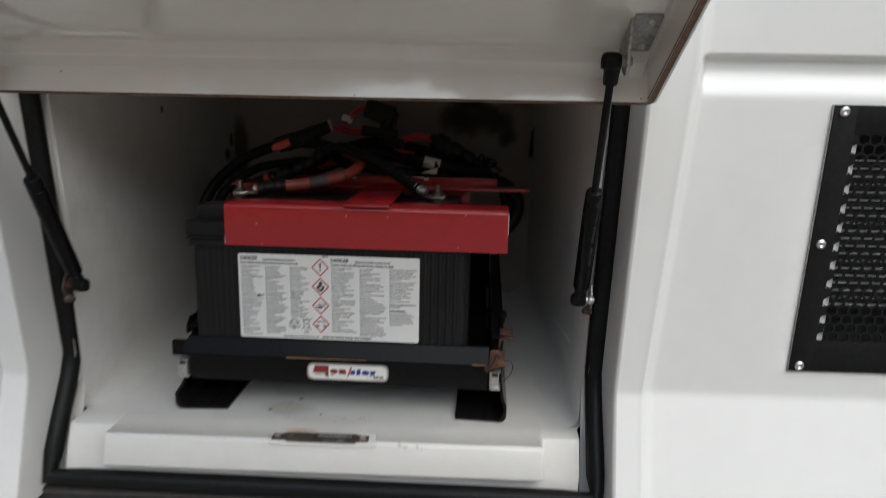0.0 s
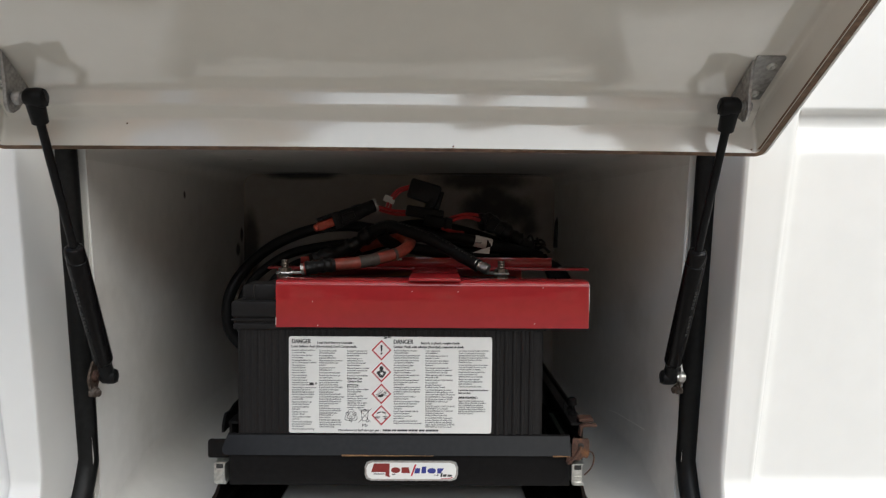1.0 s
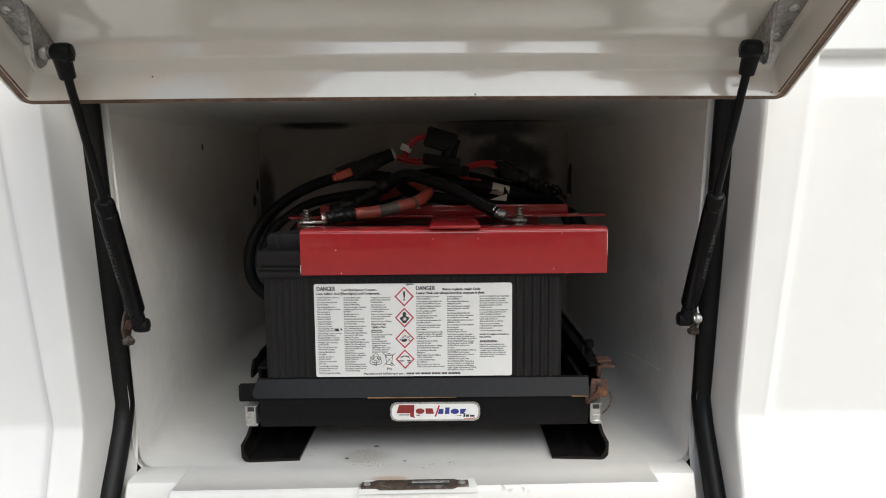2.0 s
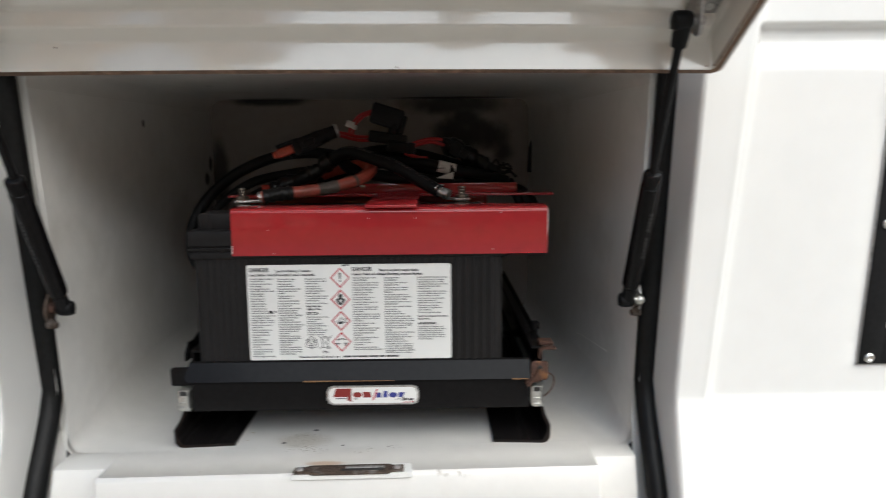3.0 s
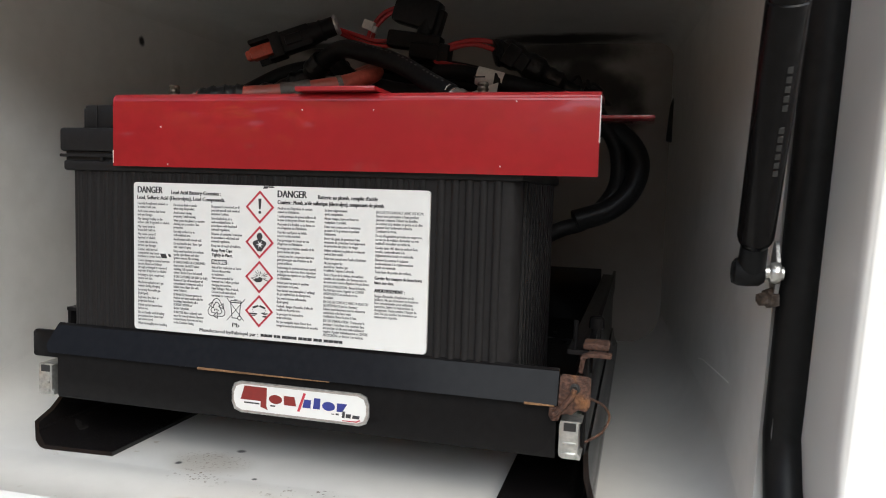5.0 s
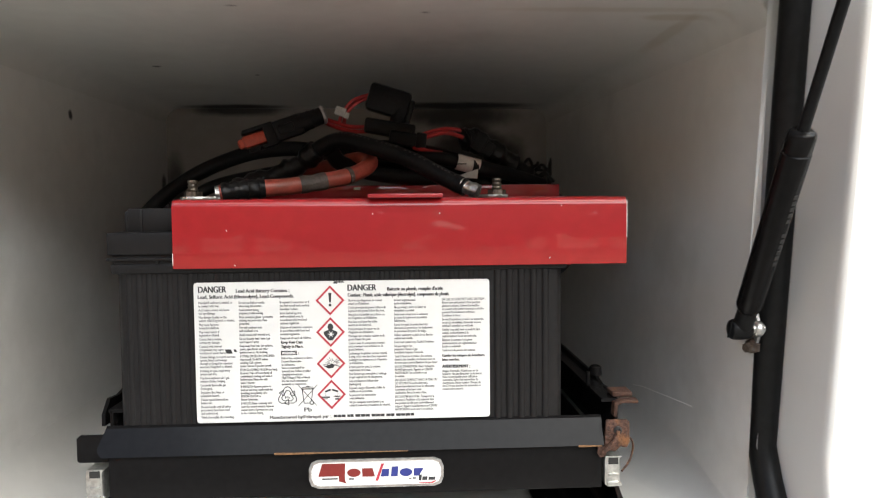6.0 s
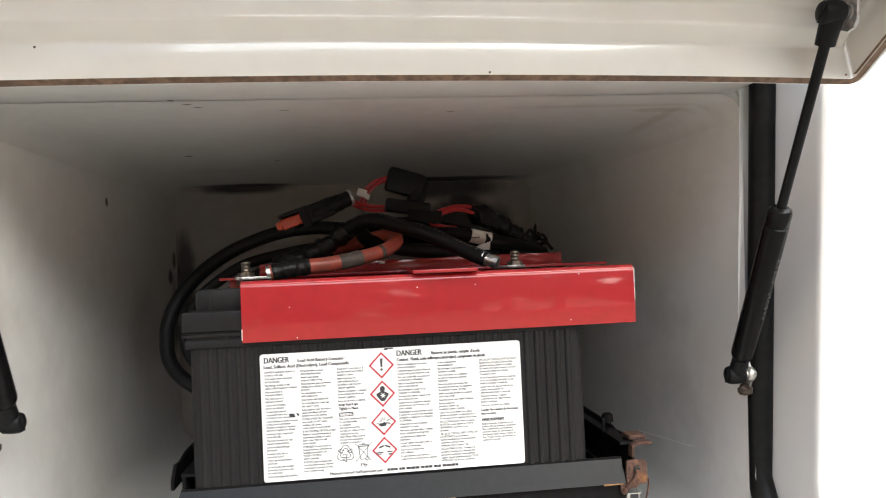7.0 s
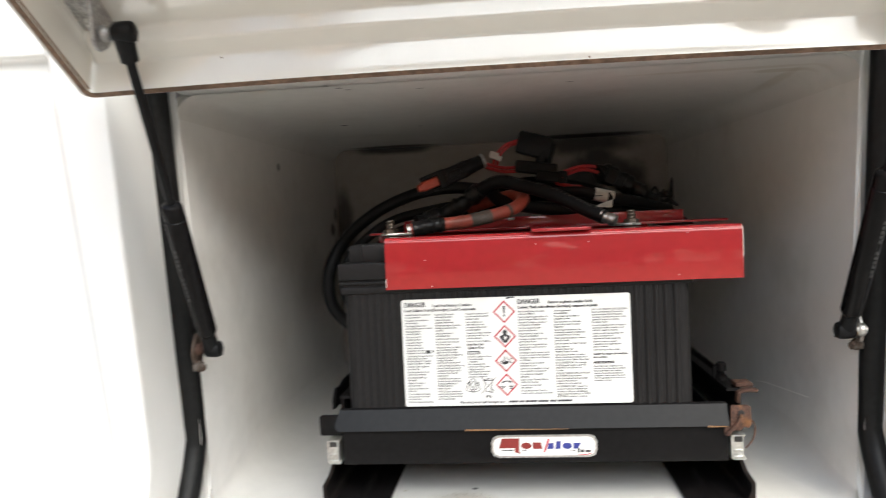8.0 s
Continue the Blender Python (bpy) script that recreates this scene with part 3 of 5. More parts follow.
lid.matrix_world = pose(0.0057, -0.0685, 0.9612, 0, 0, 1.75) @ Matrix((
    (1, 0, 0, 0), (0, -math.cos(radians(LID_TILT)), -math.sin(radians(LID_TILT)), 0),
    (0, math.sin(radians(LID_TILT)), -math.cos(radians(LID_TILT)), 0), (0, 0, 0, 1)))
tagged(lid, "open white top-hinged compartment door, glossy moulded inside", "compartment door")


def bowed(x, y):
    """How far the hinge edge bulges out at its middle; the bulge fades towards the outer end."""
    return 0.0155 * (1 - (x / 0.3) ** 2) * max(0.0, 1 - y / 0.30) ** 2


def outline(dh, ds, z_hinge, z_side):
    """A rounded rectangle, inset by dh at the hinge edge (y = 0) and by ds at the other three; the outer end is y = LID_L."""
    r = max(LID_R - ds, 0.004)
    cx, y0, y1 = LID_W / 2 - ds - r, dh + r, LID_L - ds - r
    flat = []
    for qx, qy, a0 in ((cx, y0, 270), (cx, y1, 0), (-cx, y1, 90), (-cx, y0, 180)):
        for k in range(9):
            a = radians(a0 + 90 * k / 8)
            w = max(0.0, -math.sin(a)) ** 2
            flat.append((qx + r * math.cos(a), qy + r * math.sin(a), z_side + (z_hinge - z_side) * w))
    first, last = flat[-1], flat[0]
    flat += [tuple(p + (q - p) * k / 24 for p, q in zip(first, last)) for k in range(1, 24)]
    return [(x, y + 0.866 * bowed(x, y), z + 0.5 * bowed(x, y)) for x, y, z in flat]


def loft(loops, cap_first=False, cap_last=True):
    bm = bmesh.new()
    rings = [[bm.verts.new(p) for p in loop] for loop in loops]
    n = len(rings[0])
    for u, v in zip(rings, rings[1:]):
        for k in range(n):
            bm.faces.new((u[k], u[(k + 1) % n], v[(k + 1) % n], v[k]))
    if cap_first:
        bm.faces.new(rings[0][::-1])
    if cap_last:
        bm.faces.new(rings[-1])
    bmesh.ops.recalc_face_normals(bm, faces=bm.faces)
    return bm


# (inset at the hinge edge, inset at the sides, depth at the hinge edge, depth at the sides):
# a steep margin, a shelf, a second small wall and the flat panel
inner = [(0.0, 0.0, 0.0, 0.0), (0.0006, 0.0003, -0.0014, -0.0020), (0.0072, 0.0020, -0.0182, -0.0220), (0.0080, 0.0022, -0.0194, -0.0236), (0.0094, 0.0026, -0.0201, -0.0250),
         (0.0212, 0.0036, -0.0213, -0.0272), (0.0226, 0.0038, -0.0218, -0.0278), (0.0236, 0.0041, -0.0232, -0.0288), (0.0264, 0.0047, -0.0316, -0.0316), (0.0274, 0.0052, -0.0329, -0.0327),
         (0.0292, 0.0060, -0.0334, -0.0333), (0.0430, 0.0140, -0.0335, -0.0335), (0.0600, 0.0500, -0.0335, -0.0335), (0.1200, 0.1000, -0.0335, -0.0335)]
RIM = 0.0080
PANEL = -0.0335
link("inner_liner", loft([outline(dh + RIM, ds + RIM, zh, zs_) for dh, ds, zh, zs_ in inner]), M_LID, lid, "cream glossy inner face with a stepped rim", 55)
link("edge_seam", loft([outline(RIM + e, RIM + e, z, z) for e, z in ((0.0006, -0.0025), (-0.0002, 0.0002), (-0.0052, -0.0002), (-0.0062, -0.0045))], cap_last=False),
     M_SEAM, lid, "brown raw laminate edge", 50)
link("outer_shell", loft([outline(d, d, zh, zs_) for d, zh, zs_ in ((0.0026, -0.0066, -0.0030), (0.0022, -0.0022, -0.0004), (0.0004, -0.0022, -0.0004), (0.0, -0.0030, -0.0014), (0.0, -0.034, -0.034), (0.006, -0.048, -0.048), (0.016, -0.052, -0.052))]),
     M_BODY, lid, "white outer skin", 50)
for cx, cy, cz in ((0.268, 0.0120, -0.0060), (0.292, 0.0100, -0.0020), (-0.196, 0.0270, -0.0080), (0.052, 0.0215, 0.0062)):
    link("chip", ball((cx, cy, cz), 0.0007, 8), M_SEAM, lid, "small brown chip")

# strut brackets on the lid: screwed plate and a turned-down ear
for sgn in (1, -1):
    bx = 0.2720 * sgn
    ear = [(0.036, PANEL + 0.002), (0.080, PANEL + 0.002), (0.066, -0.0160), (0.060, -0.0070), (0.056, -0.0015), (0.051, 0.0005), (0.046, -0.0015), (0.041, -0.0090)]
    br = link("strut_bracket", join(box(min(bx, bx + 0.024 * sgn), max(bx, bx + 0.024 * sgn), 0.036, 0.084, PANEL - 0.0005, PANEL + 0.0025, 0.0008),
                                    prism(ear, "x", min(bx, bx - 0.0025 * sgn), max(bx, bx - 0.0025 * sgn), 0.0004)), M_DULL, lid, "weathered galvanised strut bracket")
    for sy in (0.044, 0.075):
        link("screw", lathe((bx + 0.014 * sgn, sy, PANEL + 0.0020), (bx + 0.014 * sgn, sy, PANEL + 0.0045), [(0, 0.0040), (0.5, 0.0038), (1, 0.0022), (0.8, 0.0012), (0.4, 0.0008)], 12), M_ZINC, br)


# ---- gas struts ----
def gas_strut(top, foot, sgn, rusty):
    top, foot = Vector(top), Vector(foot)
    d = (foot - top).normalized()
    s = thing("gas_strut", tuple(foot), "black gas strut holding the door open, " + ("rusty lower end fitting" if rusty else "grey lower ball stud"), "gas strut", "door struts")
    out = Vector((sgn, 0, 0))
    length = (foot - top).length
    mid = top + d * (length * 0.468)
    part("rod", rod(top + d * 0.012, mid + d * 0.01, 0.0033), M_CABLE, s, "thin dark piston rod")
    body = part("cylinder", lathe(mid, foot - d * 0.016, [(0, 0.0052), (0.012, 0.0074), (0.03, 0.0081), (0.10, 0.0082), (0.105, 0.0079), (0.11, 0.0085), (0.955, 0.0085), (0.975, 0.0078), (1, 0.0060)], 20), M_POWDER, s)
    toward = (Vector((0, -1, 0)) - d * d.dot(Vector((0, -1, 0)))).normalized()
    lane = d.cross(toward)
    for k in range(11):
        c0 = mid + d * (0.040 + 0.0042 * k + 0.006 * (k > 4)) + toward * 0.0080 - lane * sgn * 0.0030
        bm_ = box(-0.0010, 0.0010, -0.0006, 0.0006, -0.0013, 0.0013)
        part("print_mark", move(bm_, Matrix.Translation(c0) @ d.to_track_quat("Z", "Y").to_matrix().to_4x4()), M_FAINT, body)
    part("collar", lathe(mid + d * 0.0015, mid + d * 0.0045, [(0, 0.0070), (0.5, 0.0078), (1, 0.0076)], 20), M_ZINC if rusty else M_POWDER, body, "worn collar ring")
    for name, at, way in (("upper_socket", top, d), ("lower_socket", foot, -d)):
        sock = part(name, join(rod(at + way * 0.003, at + way * (0.0195 if name == "upper_socket" else 0.028), 0.0068, 0.0060), lathe(at - out * 0.0090, at + out * 0.0062, [(0, 0.0042), (0.08, 0.0064), (0.22, 0.0072), (0.5, 0.0074), (0.85, 0.0070), (1, 0.0052)], 16)), M_PLASTIC, s, "black plastic ball socket")
        part("clip", tube([at - out * 0.0085 + way * 0.0060, at - out * 0.0092 - way * 0.0010 + Vector((0, -0.003, 0)), at - out * 0.0080 - way * 0.0068], 0.0007, 6, 6), M_CABLE, sock)
        part("ball_stud", join(rod(at + out * 0.005, at + out * 0.0150, 0.0034), lathe(at + out * 0.0085, at + out * 0.0135, [(0, 0.0044), (0.2, 0.0052), (0.8, 0.0056), (1, 0.0050)], 14)), M_RUST if rusty and name == "lower_socket" else M_DULL if name == "upper_socket" else M_ZINC, s)
    return s


gas_strut((0.2670, -0.1010, 0.9968), (0.2725, 0.0450, 0.7585), 1, False)
gas_strut((-0.2465, -0.1180, 0.9965), (-0.2640, 0.0300, 0.7600), -1, True)
for sgn, m, lab in ((1, M_DULL, "grey oval strut plate screwed to the compartment wall"), (-1, M_STRIKER, "rusty strut plate screwed to the compartment wall")):
    xw = 0.2865 if sgn > 0 else -0.2790
    yc = 0.0550 if sgn > 0 else 0.0310
    mount = thing("strut_mount", (xw, yc, 0.745), lab, "bracket", "strut mounts")
    pts = [(yc + 0.0110 * math.cos(a) * (1 - 0.45 * abs(math.sin(a))), 0.7575 + 0.0165 * math.sin(a)) for a in [2 * math.pi * k / 24 for k in range(24)]]
    part("plate", prism(pts, "x", min(xw, xw - 0.0022 * sgn), max(xw, xw - 0.0022 * sgn), 0.0004), m, mount)
    part("screw_head", lathe((xw - 0.001 * sgn, yc - 0.002, 0.7455), (xw - 0.0095 * sgn, yc - 0.005, 0.7440), [(0, 0.0056), (0.45, 0.0052), (0.55, 0.0038), (0.9, 0.0034), (1, 0.0018)], 6), M_STRIKER, mount, "rusty screw head")

# ---- side vent ----
vent = thing("air_vent", (0.64, 0.0, VENT[2]), "black vent grille with honeycomb mesh on the white side", "vent")
fx0, fx1, fz0, fz1 = VENT
# the grille lies in the leaning skin
SHEAR[vent] = Matrix(((1, 0, 0.008, -0.008 * 0.84), (YAW, 1, -0.078, 0.078 * 0.673 - 0.001), (0, 0, 1, 0), (0, 0, 0, 1)))
PX, PZ = 0.0107, 0.00927
mx0, mx1 = fx0 + 0.0205, fx1 - 0.0205
rows_ = 22
mz1 = 0.9400
mz0 = mz1 - PZ * (rows_ - 1) - 0.0086
yf = -0.0035
part("frame", join(box(fx0, mx0 + 0.0008, yf, 0.0, fz0, fz1, 0.0006), box(mx1 - 0.0008, fx1, yf, 0.0, fz0, fz1, 0.0006), box(mx0, mx1, yf, 0.0, fz0, mz0, 0.0006), box(mx0, mx1, yf, 0.0, mz1, fz1, 0.0006)), M_MESHBLACK, vent)
part("frame_gasket", join(box(fx0 - 0.0012, fx0 + 0.002, -0.0022, 0.002, fz0 - 0.0012, fz1), box(fx0 - 0.0012, fx1, -0.0022, 0.002, fz0 - 0.0012, fz0 + 0.002)), M_DULL, vent, "pale gasket edge")
# a plate with staggered hexagon holes
hexes = bmesh.new()
for j in range(rows_):
    z = mz1 - 0.0043 - PZ * j
    x = mx0 + PX / 2 + (0.0 if j % 2 else PX / 2)
    while x + PX / 2 < mx1 + 0.001:
        ring = []
        for y_ in (yf + 0.0003, yf + 0.0020):
            for rr in (0.00620, 0.00505):
                ring.append([hexes.verts.new((x + rr * math.sin(math.pi / 3 * k), y_, z + rr * math.cos(math.pi / 3 * k))) for k in range(6)])
        for k in range(6):
            i = (k + 1) % 6
            for u, v in ((0, 1), (1, 3), (3, 2)):
                hexes.faces.new((ring[u][k], ring[u][i], ring[v][i], ring[v][k]))
        x += PX
    if j % 2 == 0:
        for x0 in (mx0, mx1 - PX / 2 - 0.002):
            q = [hexes.verts.new(p) for p in ((x0, yf + 0.0003, z - PZ / 2), (x0 + PX / 2, yf + 0.0003, z - PZ / 2), (x0 + PX / 2, yf + 0.0003, z + PZ / 2), (x0, yf + 0.0003, z + PZ / 2))]
            hexes.faces.new(q)
bmesh.ops.recalc_face_normals(hexes, faces=hexes.faces)
part("honeycomb_mesh", hexes, M_MESHBLACK, vent, "black perforated honeycomb mesh", 0)
for k in range(20):
    part("fin", move(box(mx0 - 0.004, mx1 + 0.004, 0.005, 0.009, -0.0005, 0.0005), Matrix.Translation((0, 0, 0.9155 - 0.0075 * k))), M_FIN, vent)
for cx in (fx0 + 0.009, fx1 - 0.009):
    for cz in (fz0 + 0.006, (fz0 + fz1) / 2 + 0.001, fz1 - 0.006):
        part("screw", lathe((cx, yf, cz), (cx, yf - 0.0028, cz), [(0, 0.0046), (0.5, 0.0046), (0.9, 0.0036), (1, 0.0026), (0.7, 0.0018), (0.5, 0.0010)], 14), M_ZINC, vent)
hx0, hx1 = fx0 + 0.012, fx1 - 0.012
housing = part("housing", box(hx0, hx1, 0.05, 0.055, fz0 + 0.016, fz1 - 0.016), M_UNDER, vent, "dark box behind the mesh")
for wall_ in ((hx0, hx1, 0.005, 0.05, fz0 + 0.012, fz0 + 0.0155), (hx0, hx1, 0.005, 0.05, fz1 - 0.0155, fz1 - 0.012),
              (hx0, hx0 + 0.0035, 0.005, 0.05, fz0 + 0.016, fz1 - 0.016), (hx1 - 0.0035, hx1, 0.005, 0.05, fz0 + 0.016, fz1 - 0.016)):
    part("housing_wall", box(*wall_), M_UNDER, housing)

# ---- latch striker in the sill ----
striker = thing("latch_striker", (0.007, 0.0, FZ), "rusty slotted latch striker plate let into the sill", "latch plate")
SHEAR[striker] = Matrix(((1, 0, 0, 0), (YAW, 1, 0, -0.003), (0, 0, 1, 0), (0, 0, 0, 1)))
part("recess_surround", prism([(-0.046, 0.0150), (0.060, 0.0150), (0.063, -0.0055), (-0.050, -0.0055)], "z", FZ - 0.004, FZ + 0.0006), M_STICKER, striker, "clean white recess edge")
plate_pts = [(-0.0475, 0.0075), (-0.038, 0.0080), (-0.034, 0.0110), (0.040, 0.0110), (0.044, 0.0085), (0.054, 0.0085), (0.0545, -0.0030), (0.044, -0.0035), (0.040, -0.0068), (-0.030, -0.0068), (-0.034, -0.0040), (-0.048, -0.0040)]
part("plate", prism(plate_pts, "z", FZ + 0.0004, FZ + 0.0026, 0.0004), M_STRIKER, striker)
part("slot", box(-0.004, 0.036, -0.0022, 0.0016, FZ + 0.0020, FZ + 0.0030), M_UNDER, striker, "dark latch slot")
part("slot_lip", box(0.0, 0.036, 0.0020, 0.0060, FZ + 0.0024, FZ + 0.0038, 0.0006), M_DULL, striker)
for cx in (-0.0425, 0.0480):
    part("screw", lathe((cx, 0.002, FZ + 0.0022), (cx, 0.002, FZ + 0.0044), [(0, 0.0036), (0.5, 0.0034), (1, 0.0020), (0.8, 0.0012)], 12), M_DULL, striker)

# ---- battery tray ----
tray = thing("battery_tray", (0.01, 0.06, FZ), "black powder-coated sliding battery tray with rusty latch", "battery tray")
TB = 0.480
part("front_panel", join(prism([(0.0545, 0.678), (0.0545, 0.6485), (0.0555, 0.6470), (0.0700, 0.6465), (0.0700, 0.6480), (0.0575, 0.6485), (0.0575, 0.678)], "x", -0.157, 0.1785)), M_POWDER, tray)
lip_bm = prism([(0.0500, 0.6785), (0.0515, 0.6780), (0.0540, 0.6798), (0.0598, 0.6950), (0.0613, 0.6964), (0.0598, 0.6974), (0.0578, 0.6960)], "x", -0.1645, 0.1790)
for zc in (0.6815, 0.6845):
    bmesh.ops.bisect_plane(lip_bm, geom=lip_bm.verts[:] + lip_bm.edges[:] + lip_bm.faces[:], plane_co=(0, 0, zc), plane_no=(0, 0, 1))
for v in lip_bm.verts:
    if v.co.x < -0.15:  # the left end leans in and its lower corner is rounded off
        v.co.x += 0.0042 if v.co.z < 0.6800 else 0.0014 if v.co.z < 0.6830 else 0.0009 if v.co.z < 0.69 else 0.005
lip = part("front_lip", lip_bm, M_POWDER, tray, "angled black front lip", 14)
for ex0, ex1, thin in ((-0.0460, 0.0440, 0.0004), (0.1610, 0.1775, 0.0007)):
    edge = box(ex0, ex1, 0.0493, 0.0512, 0.6777, 0.6791, 0.0003)
    for v in edge.verts:  # thicker at one end, fading out at the other
        far = (v.co.x - ex0) / (ex1 - ex0)
        v.co.z = 0.6783 + (v.co.z - 0.6783) * (1 - far + far * thin / 0.0014)
    part("rust_edge", edge, M_RUSTLINE, lip, "bare rusty edge line")
part("bottom_plate", box(-0.155, 0.176, 0.058, TB, 0.650, 0.654), M_POWDER, tray)
part("rear_panel", box(-0.1580, 0.1800, TB - 0.004, TB - 0.001, 0.650, 0.7125, 0.0006), M_POWDER, tray)
part("end_tab", prism([(-0.1785, 0.6750), (-0.1785, 0.6900), (-0.1765, 0.6920), (-0.158, 0.6920), (-0.158, 0.6735), (-0.1770, 0.6735)], "y", 0.0560, 0.0590, 0.0004), M_POWDER, tray)
for sgn, xo, xi in ((-1, -0.1725, -0.1585), (1, 0.1940, 0.1800)):
    a, b = min(xo, xi), max(xo, xi)
    part("side_rail", join(box(a, a + 0.0025, 0.075, TB, 0.642, 0.676), box(b - 0.0025, b, 0.068, TB, 0.646, 0.706, 0.0006),
                           box(b - 0.003 if sgn < 0 else b - 0.012, b + 0.012 if sgn < 0 else b, 0.068, TB, 0.704, 0.7065)), M_POWDER, tray, "black side rail")
    wall = prism([(0.085, 0.698), (0.095, 0.7075), (0.112, 0.7060), (0.128, 0.7090), (TB, 0.7110), (TB, 0.69), (0.085, 0.69)], "x", xo - 0.001, xo + 0.0015)
    part("side_plate", wall, M_POWDER, tray)
    sl = part("slide_end", join(prism([(a + 0.001, 0.6490), (b - 0.0015, 0.6480), (b - 0.0010, 0.6500), (b - 0.0030, 0.6515), (b - 0.0030, 0.6680), (b - 0.0010, 0.6695), (a + 0.001, 0.6695), (a + 0.0005, 0.6670), (a + 0.0005, 0.6510)], "y", 0.0535, 0.24, 0.0003),
                                box(a + 0.0028, b - 0.0042, 0.0522, 0.056, 0.6560, 0.6577, 0.0003), box(a + 0.002, b - 0.004, 0.0520, 0.056, 0.6485, 0.6520, 0.0007)), M_CRUMPLE, tray, "bright dented zinc slide end")
    part("roller_gap", box(a + 0.003, b - 0.0042, 0.0530, 0.0545, 0.6640, 0.6685), M_UNDER, sl)
for sgn, xo, xf in ((-1, -0.1765, -0.1190), (1, 0.1985, 0.1430)):
    pr = [(xo - sgn * 0.0030, 0.645), (xo - sgn * 0.0010, 0.634), (xo + sgn * 0.0025, 0.6270), (xo + sgn * 0.0020, 0.6135), (xo - sgn * 0.0015, 0.6092), (xo - sgn * 0.006, FZ + 0.0002), (xf, FZ + 0.0002), (xf, FZ + 0.0030), (xo - sgn * 0.006, FZ + 0.0032), (xo - sgn * 0.0012, 0.6190), (xo - sgn * 0.0008, 0.6262), (xo - sgn * 0.0042, 0.6330), (xo - sgn * 0.0060, 0.645)]
    foot = prism(pr, "y", 0.0565, TB + 0.01)
    for v in foot.verts:
        if v.co.y < 0.07 and abs(v.co.x - xf) < 0.002:
            v.co.y += 0.004
        if v.co.y < 0.07 and v.co.z > 0.630:
            v.co.y += 0.010 if v.co.z < 0.64 else 0.022
    part("foot_rail", foot, M_FOOT, tray, "scuffed glossy black floor rail with an upturned edge", 30)
latch = part("latch_plate", prism([(0.1800, 0.6760), (0.1795, 0.6795), (0.1802, 0.6950), (0.1815, 0.6962), (0.1955, 0.6958), (0.1968, 0.6942), (0.1970, 0.6800), (0.1950, 0.6765), (0.1905, 0.6772), (0.1868, 0.6738)], "y", 0.0500, 0.0528, 0.0005), M_RUST, tray, "rusty brown latch plate with orange edges")
part("latch_foot", prism([(0.1750, 0.6775), (0.1745, 0.6725), (0.1765, 0.6695), (0.1800, 0.6700), (0.1812, 0.6735), (0.1860, 0.6745), (0.1835, 0.6785)], "y", 0.0508, 0.0530, 0.0005), M_RUST, latch, "bent orange-rusty foot")
part("latch_rivet", lathe((0.1885, 0.0498, 0.6890), (0.1885, 0.0484, 0.6890), [(0, 0.0030), (0.5, 0.0028), (1, 0.0016), (0.6, 0.0010)], 12), M_UNDER, latch, "dark rivet hole")
part("latch_arm", tube([(0.1885, 0.0486, 0.6890), (0.1862, 0.0478, 0.6835), (0.1822, 0.0478, 0.6785), (0.1775, 0.0486, 0.6740)], 0.0015, 8, 5), M_RUST, latch, "bent rusty arm")
part("latch_ring", tube([(0.1955, 0.056, 0.6830), (0.2030, 0.066, 0.6770), (0.2068, 0.074, 0.6680), (0.2030, 0.070, 0.6600), (0.1945, 0.060, 0.6565)], 0.00075, 8, 6), M_RUST, latch, "thin rusty wire ring")
part("latch_strap", prism([(0.1912, 0.6945), (0.1925, 0.7030), (0.1960, 0.7042), (0.2065, 0.7040), (0.2070, 0.7062), (0.1950, 0.7066), (0.1900, 0.7045), (0.1890, 0.6950)], "y", 0.0620, 0.0700, 0.0004), M_RUST, latch, "thin bent strap")
part("latch_tongue", box(0.1905, 0.2050, 0.0690, 0.0860, 0.7068, 0.7105, 0.0012), M_RUST, latch, "dark rusty tongue")
part("knob", join(lathe((0.1945, 0.132, 0.702), (0.1945, 0.132, 0.7165), [(0, 0.0032), (0.4, 0.0032), (0.45, 0.0052), (0.9, 0.0048), (1, 0.003)], 12), rod((0.183, 0.110, 0.704), (0.183, 0.110, 0.7165), 0.0016)), M_POWDER, tray, "black latch knob and pin")

badge_c = (0.0222, 0.6622)
bw, bh, brd = 0.0460, 0.0100, 0.0062


def plate_outline(cx, cz, w, h, r, n=5):
    pts = []
    for qx, qz, a0 in ((cx + w - r, cz - h + r, -90), (cx + w - r, cz + h - r, 0), (cx - w + r, cz + h - r, 90), (cx - w + r, cz - h + r, 180)):
        pts += [(qx + r * math.cos(radians(a0 + 90 * k / n)), qz + r * math.sin(radians(a0 + 90 * k / n))) for k in range(n + 1)]
    return pts


badge = thing("badge_sticker", (badge_c[0], 0.054, badge_c[1] - bh), "white oblong badge with red and blue marks on the tray", "badge")
part("border", prism(plate_outline(*badge_c, bw, bh, brd, 2), "y", 0.0536, 0.0545), M_DULL, badge, "grey worn border")
part("pale_border", prism(plate_outline(*badge_c, bw - 0.0008, bh - 0.0008, brd, 2), "y", 0.05335, 0.0538), M_BADGEEDGE, badge)
part("face", prism(plate_outline(*badge_c, bw - 0.0018, bh - 0.0018, brd - 0.0006, 2), "y", 0.0532, 0.0538), M_STICKER, badge)


